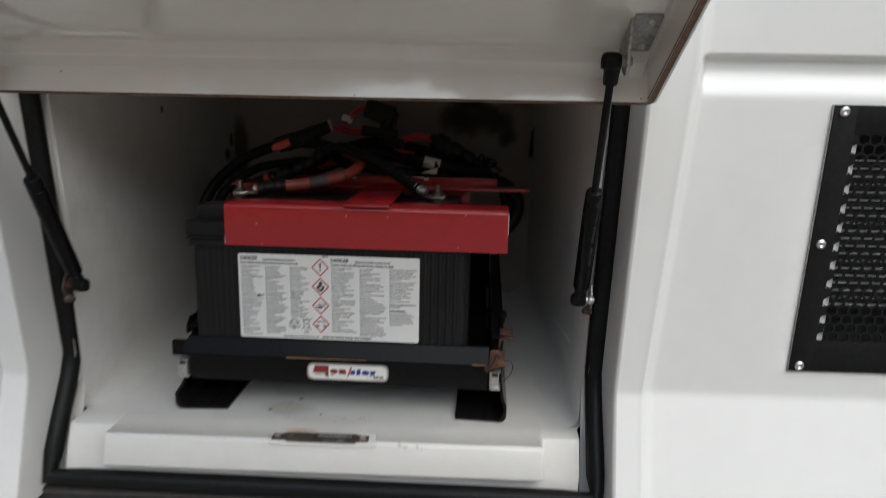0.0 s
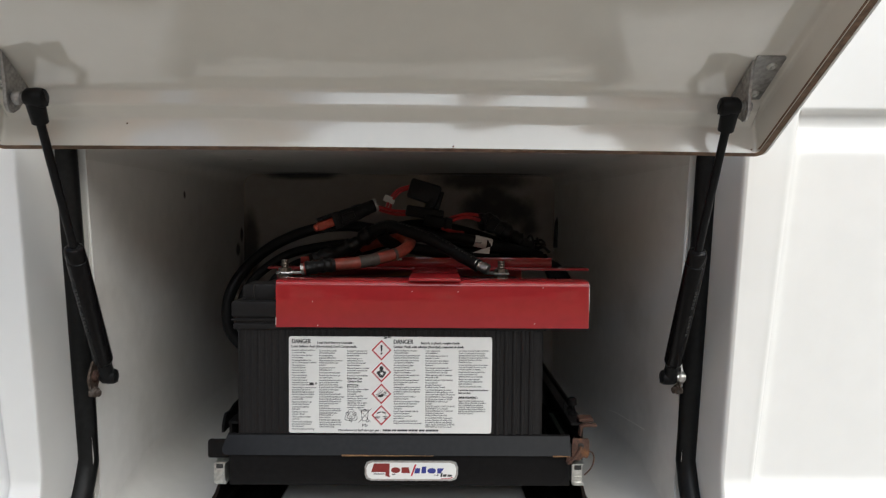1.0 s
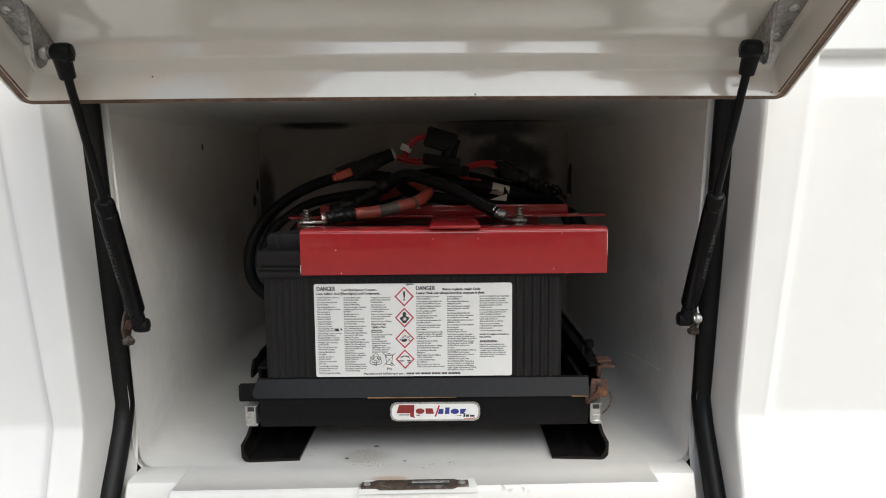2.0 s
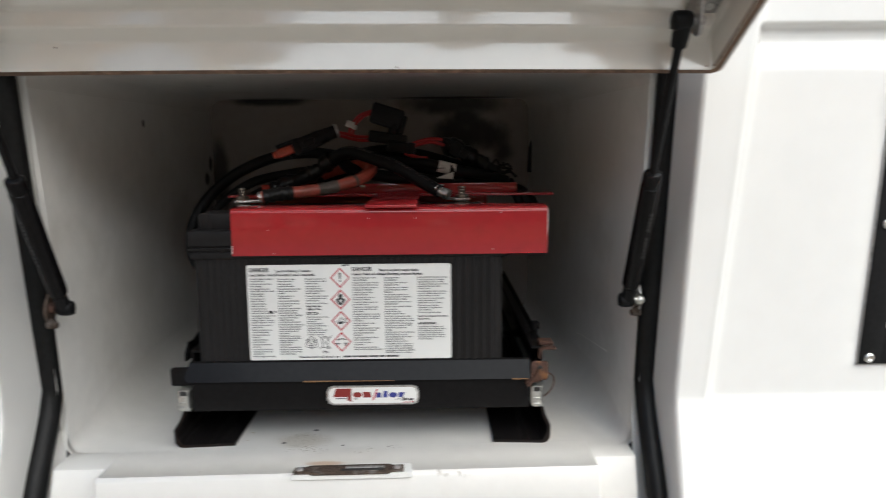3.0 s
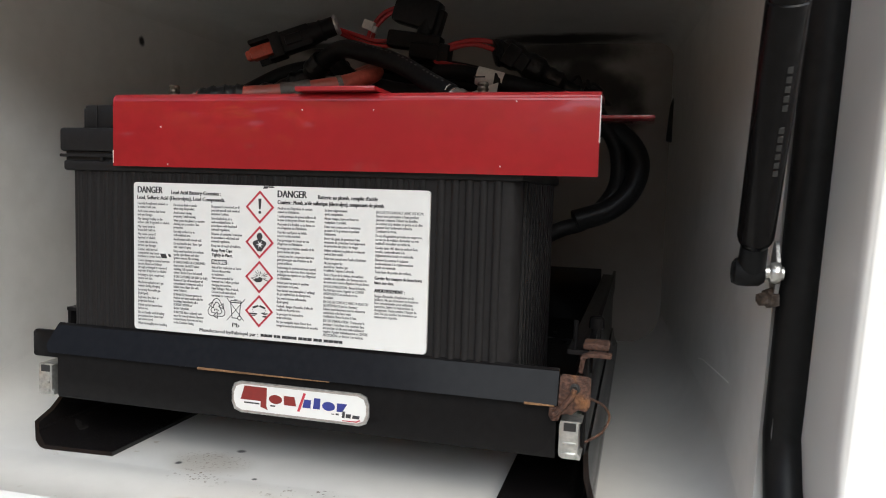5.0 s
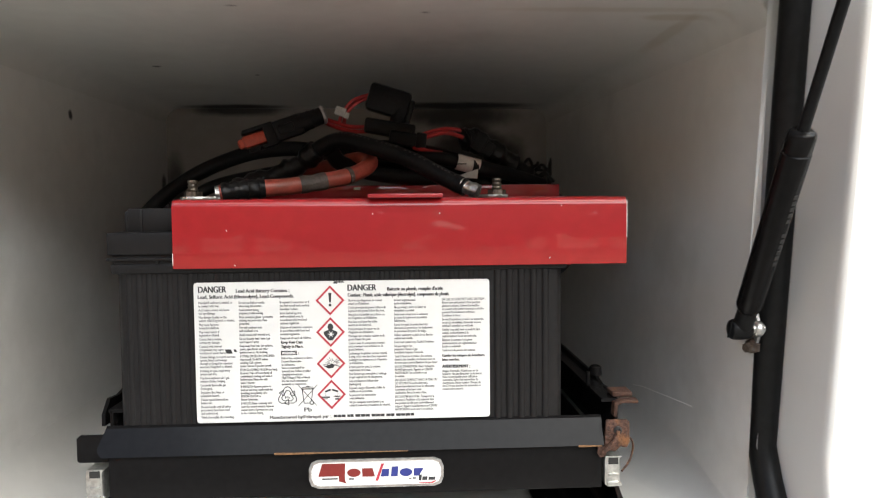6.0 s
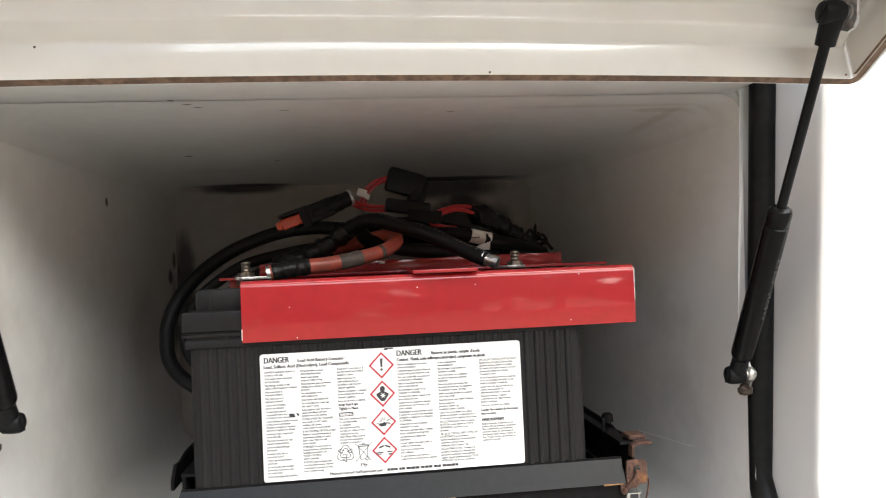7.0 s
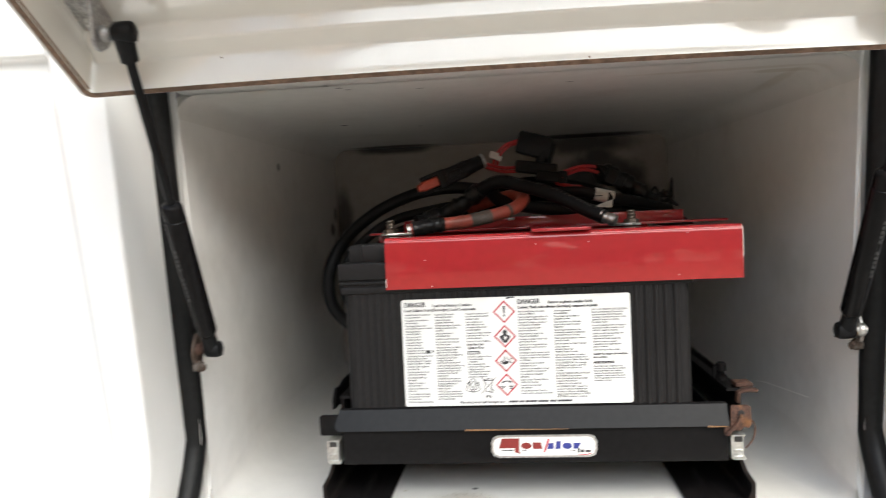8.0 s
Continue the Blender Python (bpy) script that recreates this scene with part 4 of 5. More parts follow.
def marks(quads, y, depth=0.00015):
    """Thin raised strips of print: (x0, z0, x1, z1, slant)."""
    bm = bmesh.new()
    for x0, z0, x1, z1, s in quads:
        vs = [bm.verts.new((x0, y, z0)), bm.verts.new((x1, y, z0)), bm.verts.new((x1 + s, y, z1)), bm.verts.new((x0 + s, y, z1))]
        bm.faces.new(vs)
    ext = bmesh.ops.extrude_face_region(bm, geom=bm.faces[:])
    bmesh.ops.translate(bm, vec=(0, -depth, 0), verts=[v for v in ext["geom"] if isinstance(v, bmesh.types.BMVert)])
    bmesh.ops.recalc_face_normals(bm, faces=bm.faces)
    return bm


bz = badge_c[1]
bx_ = badge_c[0]


def shape(name, pts, material):
    """A flat mark on the badge from points about its middle."""
    bm = bmesh.new()
    bm.faces.new([bm.verts.new((bx_ + p[0], 0.0531, bz + p[1])) for p in pts])
    return part(name, bm, material, badge, shade=0)


def oval(x0, x1, z0, z1, n=14):
    return [((x0 + x1) / 2 + (x1 - x0) / 2 * math.cos(2 * math.pi * k / n), (z0 + z1) / 2 + (z1 - z0) / 2 * math.sin(2 * math.pi * k / n)) for k in range(n)]


shape("red_mark", [(-0.0395, -0.0014), (-0.0256, -0.0014), (-0.0256, -0.0050), (-0.0205, -0.0066), (-0.0216, -0.0040), (-0.0212, 0.0074), (-0.0368, 0.0074)], M_DARKRED)
shape("red_mark", oval(-0.0200, -0.0108, -0.0022, 0.0036), M_DARKRED)
shape("red_mark", [(-0.0096, -0.0022), (-0.0012, -0.0022), (-0.0026, 0.0036), (-0.0098, 0.0036)], M_DARKRED)
shape("slash_mark", [(-0.0008, -0.0052), (0.0010, -0.0052), (0.0052, 0.0066), (0.0034, 0.0066)], M_REDINK)
shape("blue_mark", [(0.0028, -0.0024), (0.0082, -0.0024), (0.0086, 0.0028), (0.0040, 0.0028)], M_BLUEINK)
shape("blue_mark", [(0.0098, -0.0024), (0.0144, -0.0024), (0.0148, 0.0044), (0.0106, 0.0044)], M_BLUEINK)
shape("blue_mark", oval(0.0158, 0.0244, -0.0026, 0.0030), M_BLUEINK)
shape("blue_mark", [(0.0254, -0.0024), (0.0290, -0.0024), (0.0322, 0.0028), (0.0256, 0.0028)], M_BLUEINK)
scuff_pts = [(0.0290, -0.0078), (0.0385, -0.0078), (0.0410, -0.0064), (0.0400, -0.0060), (0.0380, -0.0070), (0.0290, -0.0073)]
shape("red_scuff", scuff_pts, M_REDINK)
for bar in ((bx_ - 0.0370, bz - 0.0036, bx_ - 0.0264, bz - 0.0027, 0), (bx_ - 0.0190, bz - 0.0040, bx_ - 0.0155, bz - 0.0031, 0), (bx_ + 0.0222, bz - 0.0045, bx_ + 0.0238, bz - 0.0040, 0), (bx_ + 0.0248, bz - 0.0046, bx_ + 0.0268, bz - 0.0036, 0), (bx_ + 0.0288, bz - 0.0058, bx_ + 0.0306, bz - 0.0018, 0.0003), (bx_ + 0.0312, bz - 0.0056, bx_ + 0.0345, bz - 0.0032, 0.0003), (bx_ + 0.0355, bz - 0.0056, bx_ + 0.0400, bz - 0.0036, 0.0003)):
    part("print_bar", marks([bar], 0.0532), M_INK, badge)

# ---- battery ----
battery = thing("battery", (0.0, 0.147, 0.654), "dark grey ribbed lead-acid battery with a white hazard label", "battery")
BX0, BX1, BF, BB = -0.1505, 0.1520, 0.0605, 0.2330
rng = random.Random(3)


def case_wall():
    """The case outline seen from above, with vertical ribs at the ends of its front."""
    front = []
    x = BX0 + 0.004
    front.append((x, BF))
    for a, b, pitch, rib in ((BX0 + 0.006, 0.1040, 0.0068, 0.0008), (0.1045, BX1 - 0.004, 0.0083, 0.0017)):
        x = a
        while x + pitch <= b:
            half_w = pitch * 0.30
            front += [(x + half_w * (1 - math.cos(math.pi * k / 6)), BF - rib * math.sin(math.pi * k / 6)) for k in range(7)]
            x += pitch
    front.append((BX1 - 0.004, BF))
    pts = front + [(BX1, BF + 0.004)]
    y = BF + 0.02
    while y < BB - 0.02:
        pts += [(BX1, y), (BX1 + 0.0015, y + 0.001), (BX1 + 0.0015, y + 0.006), (BX1, y + 0.007)]
        y += 0.013
    pts += [(BX1, BB - 0.004), (BX1 - 0.004, BB), (BX0 + 0.004, BB), (BX0, BB - 0.004)]
    y = BB - 0.02
    while y > BF + 0.03:
        pts += [(BX0, y), (BX0 - 0.0015, y - 0.001), (BX0 - 0.0015, y - 0.006), (BX0, y - 0.007)]
        y -= 0.013
    return pts + [(BX0, BF + 0.004)]


part("case", prism(case_wall(), "z", 0.654, 0.803), M_CASE, battery, "ribbed dark grey case", 50)
cap = part("case_lid", box(BX0 - 0.0045, BX1 + 0.0045, BF - 0.0045, BB + 0.0045, 0.8130, 0.8285, 0.0020), M_CASE, battery)
part("lid_flange", box(BX0 - 0.0030, BX1 + 0.0030, BF - 0.0030, BB + 0.003, 0.8005, 0.8075, 0.0018), M_CASE, cap)
part("lid_groove", box(BX0 - 0.0015, BX1 + 0.0015, BF - 0.0015, BB + 0.0015, 0.8070, 0.8140), M_CASE, cap)
part("lid_fin", box(BX0 - 0.0045, BX1 + 0.0045, BF - 0.0045, BB + 0.0045, 0.8094, 0.8114, 0.0005), M_CASE, cap)
for gx in (-0.1230, 0.1300):
    part("lid_rib", box(gx, gx + 0.0018, BF - 0.0042, BF - 0.0020, 0.8072, 0.8096), M_CASE, cap)
part("corner_block", join(box(-0.1450, -0.0960, 0.0680, 0.108, 0.8275, 0.8445, 0.0015), box(-0.1468, -0.1440, 0.0690, 0.106, 0.8275, 0.8425, 0.0008), box(-0.1370, -0.1345, 0.0670, 0.069, 0.8275, 0.8440, 0.0005)), M_CASE, battery)
part("top_ridge", box(-0.135, 0.140, 0.100, 0.200, 0.8275, 0.8430, 0.003), M_CASE, battery)
for px_ in (-0.117, 0.1150):
    stud = part("terminal_stud", join(lathe((px_, 0.126, 0.842), (px_, 0.126, 0.8655), [(t / 16, 0.0040 if t % 2 else 0.0034) for t in range(17)], 12)), M_STUD, battery, "threaded terminal stud")
    part("nut", join(hexnut((px_, 0.126, 0.8535), 0.0070, 0.0065), hexnut((px_, 0.126, 0.8480), 0.0080, 0.0030)), M_STUD, stud, "tarnished hexagon nut")

# label
LX, RXL, LZ0, LZ1, LY = -0.0990, 0.1010, 0.6982, 0.7940, 0.0583
label = part("hazard_label", prism(plate_outline((LX + RXL) / 2, (LZ0 + LZ1) / 2, (RXL - LX) / 2, (LZ1 - LZ0) / 2, 0.0022), "y", LY, LY + 0.0024), M_STICKER, battery, "white hazard label with red diamonds and fine print")


def at_label(u, v):
    return LX + (RXL - LX) * u, LZ1 - (LZ1 - LZ0) * v


def letters(text):
    """Flat bmesh of a text in the built-in font, one unit high."""
    cu = bpy.data.curves.new("letters", "FONT")
    cu.body, cu.size, cu.resolution_u = text, 1.0, 3
    tmp = bpy.data.objects.new("letters", cu)
    scene.collection.objects.link(tmp)
    dg = bpy.context.evaluated_depsgraph_get()
    me = bpy.data.meshes.new_from_object(tmp.evaluated_get(dg))
    bpy.data.objects.remove(tmp)
    bpy.data.curves.remove(cu)
    bm = bmesh.new()
    bm.from_mesh(me)
    bpy.data.meshes.remove(me)
    return bm


def bolder(bm, by):
    """Thickens flat letters sideways with shifted copies a hair behind one another."""
    if not by:
        return bm
    copies = [bm]
    for k, dx in enumerate((-by, by)):
        c_ = bm.copy()
        bmesh.ops.translate(c_, vec=(dx, 0.00003 * (k + 1), 0), verts=c_.verts)
        copies.append(c_)
    return join(*copies)


def writing(text, u, v, height, width, material=M_INK, name="writing", bold=0.00016):
    """A line of text: (u, v) is its lower left on the label, height its capitals' height and width its run, in metres."""
    bm = letters(text)
    x0, x1 = min(v_.co.x for v_ in bm.verts), max(v_.co.x for v_ in bm.verts)
    cx, cz = at_label(u, v)
    for v_ in bm.verts:
        v_.co = (cx + (v_.co.x - x0) / (x1 - x0) * width, LY - 0.0002, cz + v_.co.y / 0.69 * height)
    return part(name, bolder(bm, bold), material, label, shade=0)


def column(u, width, v0, v1, paragraphs):
    """A column of small print: paragraphs part at '|', lines at a double slash."""
    blocks = [p.split("//") for p in paragraphs.split("|")]
    lines_ = sum(len(b_) for b_ in blocks)
    pitch = (v1 - v0) / (lines_ - 1 + 0.22 * (len(blocks) - 1))
    rows_, v = [], v0
    for b_ in blocks:
        for t_ in b_:
            rows_.append((v, letters(t_.strip())))
            v += pitch
        v += 0.22 * pitch
    longest = max(max(w_.co.x for w_ in bm.verts) for _, bm in rows_)
    for v, bm in rows_:
        cx, cz = at_label(u, v + 0.0075)
        for w_ in bm.verts:
            w_.co = (cx + w_.co.x / longest * W * width, LY - 0.0002, cz + w_.co.y / 0.69 * 0.00162)
    return part("small_writing", bolder(join(*[bm for _, bm in rows_]), 0.00008), M_GREYINK, label, shade=0)


W = RXL - LX
writing("DANGER", 0.016, 0.070, 0.0042, W * 0.092, bold=0.00024)
writing("DANGER", 0.516, 0.070, 0.0042, W * 0.096, bold=0.00024)
writing("Lead Acid Battery Contains :", 0.141, 0.073, 0.0024, W * 0.178)
writing("Lead, Sulfuric Acid (Electrolyte), Lead Compounds.", 0.014, 0.113, 0.0024, W * 0.320)
writing("Batterie au plomb, remplie d'acide", 0.650, 0.073, 0.0024, W * 0.190)
writing("Contient : Plomb, acide sulfurique (électrolyte), composants de plomb.", 0.516, 0.113, 0.0024, W * 0.345)
writing("Keep Vent Caps", 0.288, 0.441, 0.0020, W * 0.072, bold=0.00013)
writing("Tightly in Place.", 0.288, 0.472, 0.0020, W * 0.074, bold=0.00013)
a, b = at_label(0.287, 0.524), at_label(0.341, 0.493)
part("warning_block", marks([(a[0], a[1], b[0], b[1], 0)], LY, 0.00015), M_INK, label, shade=0)
writing("WARNING", 0.2895, 0.520, 0.0021, W * 0.049, M_STICKER, bold=0.0001).location.y -= 0.0001
writing(":", 0.3445, 0.519, 0.0016, 0.0005)
writing("Garder les rampes de bouchons", 0.836, 0.557, 0.0019, W * 0.146, bold=0.00013)
writing("bien serrées.", 0.836, 0.586, 0.0019, W * 0.060, bold=0.00013)
writing("AVERTISSEMENT :", 0.836, 0.637, 0.0021, W * 0.095, bold=0.00022)
writing("Pb", 0.362, 0.932, 0.0027, 0.0050, bold=0.00010)
writing("Pb", 0.298, 0.836, 0.0016, 0.0032, bold=0.00005)
column(0.015, 0.119, 0.142, 0.959, "Harmful if swallowed, inhaled, or//in contact with skin.|Acid causes severe skin burns//and eye damage.|May damage fertility or the//unborn child if ingested or inhaled.|May cause harm to//breast-fed children.|"
       "May cause cancer if//ingested or inhaled.|Causes skin irritation,//serious eye damage.|Contact with internal//components may cause//irritation or severe burns.|Causes damage to central nervous//system, blood and kidneys//through prolonged or repeated//exposure if ingested or inhaled.|"
       "Irritating to eyes, respiratory//system and skin.|May form explosive air / gas//mixture during charging.|Extremely flammable gas//(hydrogen).|Explosive, fire, blast or//projection hazard.|Obtain special instructions//before use.|Do not handle until all safety//precautions have been read//and understood.|Wash thoroughly after handling.")
column(0.149, 0.124, 0.145, 0.934, "Do not eat drink or smoke//when using this product.|Avoid contact during//pregnancy / while nursing.|Wear protective gloves / protective//clothing, eye protection / face//protection.|Use only outdoors or in//well-ventilated area.|Avoid contact with internal acid.|"
       "Do not breathe dust / fume / gas //mist / vapors / spray.|Keep away from heat, hot surfaces,//sparks, open flames and other//ignition sources. No smoking.|IF SWALLOWED OR CONSUMED://rinse mouth. Do NOT induce//vomiting. Call a poison//center / doctor if you feel unwell.|"
       "IF ON CLOTHING OR SKIN (or hair)://Remove / Take off immediately all//contaminated clothing and wash it//before reuse. Rinse skin with//water / shower.|IF INHALED: Remove person to//fresh air and keep comfortable for//breathing. Immediately call a//POISON CENTER or//doctor / physician.|"
       "IF IN EYES: Rinse cautiously with//water for several minutes. Remove//contact lenses, if present and easy//to do. Continue rinsing.")
column(0.286, 0.110, 0.146, 0.402, "If exposed / concerned, or if//you feel unwell seek medical//attention / advice.|Store locked up, in a//well-ventilated area, in//accordance with local and//national regulation.|Dispose of contents / container//in accordance with local and//national regulation.|Keep out of reach of children.")
column(0.288, 0.106, 0.545, 0.732, "Risk of fire, explosion or burns.//Do not disassemble//or incinerate.//Not recommended for//inverted use. Follow product//charging instructions.//High Voltage / Risk of shock.//Do not touch uninsulated//terminals or connectors.")
column(0.516, 0.140, 0.140, 0.895, "Nocif en cas d'ingestion, de contact//cutané ou d'inhalation.|L'acide provoque de graves brûlures de//la peau et des graves lésions des yeux.|Peut nuire à la fertilité ou au fœtus en//cas d'ingestion ou d'inhalation.|Peut être nocif pour les bébés//nourris au lait maternel.|"
       "Peut provoquer le cancer en cas//d'ingestion ou d'inhalation.|Provoque une irritation cutanée et de//graves lésions des yeux.|Contact avec les composants internes//peut provoquer une irritation ou de//graves brûlures.|Endommage le système nerveux central,//le sang et les reins lors d'une exposition//prolongée ou répétée en cas d'ingestion//ou d'inhalation.|"
       "Irritant pour les yeux, le système//respiratoire et la peau.|Peut former une atmosphère / mélange//de gaz explosif lors du chargement.|Gaz extrêmement inflammable//(hydrogène).|Explosif ; danger d'incendie, d'effet de//souffle ou de projection.|Se procurer les instructions//avant utilisation.|Ne pas manipuler avant d'avoir lu et//compris toutes les précautions de sécurité.")
column(0.672, 0.148, 0.142, 0.932, "Se laver soigneusement//après manipulation.|Ne pas manger, boire ou fumer en//manipulant ce produit.|Éviter tout contact avec la substance//au cours de la grossesse et pendant//l'allaitement.|Porter des gants de protection / des//vêtements de protection / un équipement//de protection des yeux / du visage.|"
       "Utiliser seulement en plein air ou dans un//endroit bien ventilé.|Éviter tout contact avec l'acide à l'intérieur.|Ne pas respirer les//poussières / fumées / gaz //brouillards / vapeurs / aérosols.|Tenir à l'écart de la chaleur, des surfaces//chaudes, des étincelles, des flammes nues et//de toute autre source d'ignition. Ne pas fumer.|"
       "EN CAS D'INGESTION : Rincer la bouche.//Ne PAS faire vomir. Appeler un CENTRE//ANTIPOISON / un médecin en cas//de malaise.|EN CAS DE CONTACT AVEC LA PEAU OU//LES VÊTEMENTS (ou les cheveux) ://Enlever immédiatement tous les vêtements//contaminés et les laver avant//réutilisation. Rincer la peau à l'eau.|"
       "EN CAS D'INHALATION : Transporter la//personne à l'extérieur et la maintenir dans//une position où elle peut confortablement//respirer. Appeler immédiatement un CENTRE//ANTIPOISON / un docteur / un médecin.")
column(0.836, 0.150, 0.142, 0.510, "EN CAS DE CONTACT AVEC LES YEUX ://Rincer avec précaution à l'eau pendant//plusieurs minutes. Enlever les lentilles//de contact si la victime en porte et si elles//peuvent être facilement enlevées.//Continuer à rincer.|En cas d'exposition prouvée ou suspectée,//ou en cas de malaise, demander un avis//médical / consulter un médecin.|"
       "Garder sous clef, dans un endroit bien//ventilé, conformément à la//réglementation locale ou nationale.|Éliminer le contenu / récipient//conformément à la réglementation//locale ou nationale.|Tenir hors de portée des enfants.")
column(0.836, 0.138, 0.660, 0.790, "Risque d'incendie, d'explosion ou de//brûlures. Ne pas démonter ou incinérer.//Non recommandée pour utilisation//renversée. Suivre les instructions de//chargement. Haute tension / Risque de//choc. Ne pas toucher les terminaux ou//connecteurs exposés.")
writing("Manufactured by/Fabriqué par :", 0.245, 0.980, 0.0021, W * 0.208, bold=0.00013)
maker = []
u = 0.462
while u < 0.735:
    w = rng.uniform(0.009, 0.017)
    a, b = at_label(u, 0.979), at_label(min(u + w, 0.74), 0.961)
    maker.append((a[0], a[1], b[0], b[1], 0))
    u += w + (0.006 if rng.random() < 0.3 else 0.0014)
part("maker_line", marks(maker, LY, 0.0002), M_INK, label, shade=0)["kind"] = "stuff"
a, b = at_label(0.105, 0.505), at_label(0.125, 0.475)
part("ink_smudge", marks([(a[0], a[1], b[0], b[1], -0.0012), (b[0] + 0.0014, a[1] + 0.001, b[0] + 0.0030, b[1], -0.0008)], LY, 0.0002), M_INK, label, shade=0)
a, b = at_label(0.465, 0.018), at_label(0.505, 0.0)
part("torn_spot", marks([(a[0], a[1], a[0] + 0.003, b[1] - 0.0002, 0.001), (a[0] + 0.0042, a[1] + 0.0006, b[0], b[1] - 0.0002, -0.001)], LY, 0.0002), M_INK, label, shade=0)


def diamond(v):
    cx, cz = at_label(0.4555, v)
    bm = bmesh.new()
    ro, ri = 0.0098, 0.0080
    for k in range(4):
        a0, a1 = math.pi / 2 * k, math.pi / 2 * (k + 1)
        bm.faces.new([bm.verts.new((cx + r * math.cos(a), LY - 0.0002, cz + r * 1.05 * math.sin(a))) for r, a in ((ro, a0), (ro, a1), (ri, a1), (ri, a0))])
    part("red_diamond", bm, M_REDINK, label, "red hazard diamond", 0)
    return cx, cz


def poly(pts, name="pictogram"):
    bm = bmesh.new()
    bm.faces.new([bm.verts.new((x, LY - 0.00025, z)) for x, z in pts])
    return part(name, bm, M_INK, label, shade=0)


cx, cz = diamond(0.137)
poly([(cx - 0.0011, cz + 0.0052), (cx + 0.0011, cz + 0.0052), (cx + 0.0006, cz - 0.0014), (cx - 0.0006, cz - 0.0014)])
poly([(cx + 0.0010 * math.cos(k), cz - 0.0032 + 0.0010 * math.sin(k)) for k in [math.pi / 4 * j for j in range(8)]])
cx, cz = diamond(0.364)
poly([(cx + 0.0020 * math.cos(math.pi / 6 * j), cz + 0.0036 + 0.0024 * math.sin(math.pi / 6 * j)) for j in range(12)])
poly([(cx - 0.0012, cz + 0.0018), (cx - 0.0046, cz + 0.0002), (cx - 0.0046, cz - 0.0012), (cx - 0.0014, cz - 0.0056), (cx + 0.0014, cz - 0.0056), (cx + 0.0046, cz - 0.0012), (cx + 0.0046, cz + 0.0002), (cx + 0.0012, cz + 0.0018)])
star = bmesh.new()
star.faces.new([star.verts.new((cx + 0.0003 + (0.0027 if k % 2 else 0.0008) * math.sin(math.pi / 6 * k), LY - 0.00035, cz - 0.0014 + (0.0027 if k % 2 else 0.0008) * math.cos(math.pi / 6 * k))) for k in range(12)])
part("pictogram_star", star, M_STICKER, label, shade=0)
def stroke(x0, z0, x1, z1, w=0.00024, name="bin_line"):
    d = Vector((x1 - x0, z1 - z0)).normalized()
    n = Vector((-d.y, d.x)) * w
    return poly([(x0 + n.x, z0 + n.y), (x1 + n.x, z1 + n.y), (x1 - n.x, z1 - n.y), (x0 - n.x, z0 - n.y)], name)


cx, cz = diamond(0.590)  # bursting ball
for k in range(13):
    a = math.pi * (-0.12 + 1.24 * k / 12)
    near, reach = (0.0022, 0.0012, 0.0026)[k % 3], (0.0058, 0.0040, 0.0050, 0.0062)[k % 4]
    stroke(cx + 0.0008 + near * math.cos(a), cz - 0.0004 + near * math.sin(a), cx + 0.0008 + reach * math.cos(a), cz - 0.0004 + reach * 0.8 * math.sin(a), 0.00016 + 0.0001 * (k % 3 == 0), "pictogram")
poly([(cx - 0.0036, cz - 0.0024), (cx - 0.0018, cz - 0.0034), (cx + 0.0014, cz - 0.0030), (cx + 0.0026, cz - 0.0010), (cx + 0.0004, cz + 0.0002), (cx - 0.0010, cz - 0.0008), (cx - 0.0028, cz - 0.0008)])
poly([(cx - 0.0060, cz - 0.0014), (cx - 0.0038, cz - 0.0004), (cx - 0.0040, cz - 0.0012)])
cx, cz = diamond(0.813)  # two tubes dripping on a bar and a palm
for side in (-1, 1):
    stroke(cx + side * 0.0004, cz + 0.0034, cx + side * 0.0044, cz + 0.0020, 0.00062, "pictogram")
    for dx, dz in ((0.0044, 0.0010), (0.0040, -0.0002)):
        stroke(cx + side * dx, cz + dz, cx + side * dx, cz + dz - 0.0007, 0.0002, "pictogram")
stroke(cx - 0.0066, cz - 0.0018, cx - 0.0012, cz - 0.0018, 0.00048, "pictogram")
poly([(cx - 0.0058, cz - 0.0032), (cx - 0.0024, cz - 0.0032), (cx - 0.0026, cz - 0.0027), (cx - 0.0056, cz - 0.0027)])
poly([(cx + 0.0012, cz - 0.0012), (cx + 0.0028, cz - 0.0007), (cx + 0.0042, cz - 0.0012), (cx + 0.0058, cz - 0.0008), (cx + 0.0062, cz - 0.0013), (cx + 0.0046, cz - 0.0021), (cx + 0.0026, cz - 0.0018)])
poly([(cx + 0.0022, cz - 0.0028), (cx + 0.0048, cz - 0.0026), (cx + 0.0058, cz - 0.0030), (cx + 0.0044, cz - 0.0038), (cx + 0.0026, cz - 0.0036)])
cx, cz = at_label(0.374, 0.815)  # crossed-out bin on a wheel
for x0, z0, x1, z1, w_ in ((-0.0062, 0.0070, 0.0060, -0.0070, 0.00020), (0.0066, 0.0070, -0.0062, -0.0072, 0.00020), (-0.0036, 0.0042, -0.0024, -0.0054, 0.00026), (0.0036, 0.0042, 0.0026, -0.0040, 0.00026), (-0.0024, -0.0054, 0.0016, -0.0054, 0.00026),
                           (-0.0042, 0.0044, 0.0042, 0.0044, 0.00034), (-0.0042, 0.0044, -0.0032, 0.0056, 0.00022), (-0.0032, 0.0056, 0.0036, 0.0056, 0.00022), (0.0036, 0.0056, 0.0042, 0.0044, 0.00022), (-0.0010, 0.0062, 0.0014, 0.0062, 0.00024)):
    stroke(cx + x0, cz + z0, cx + x1, cz + z1, w_)
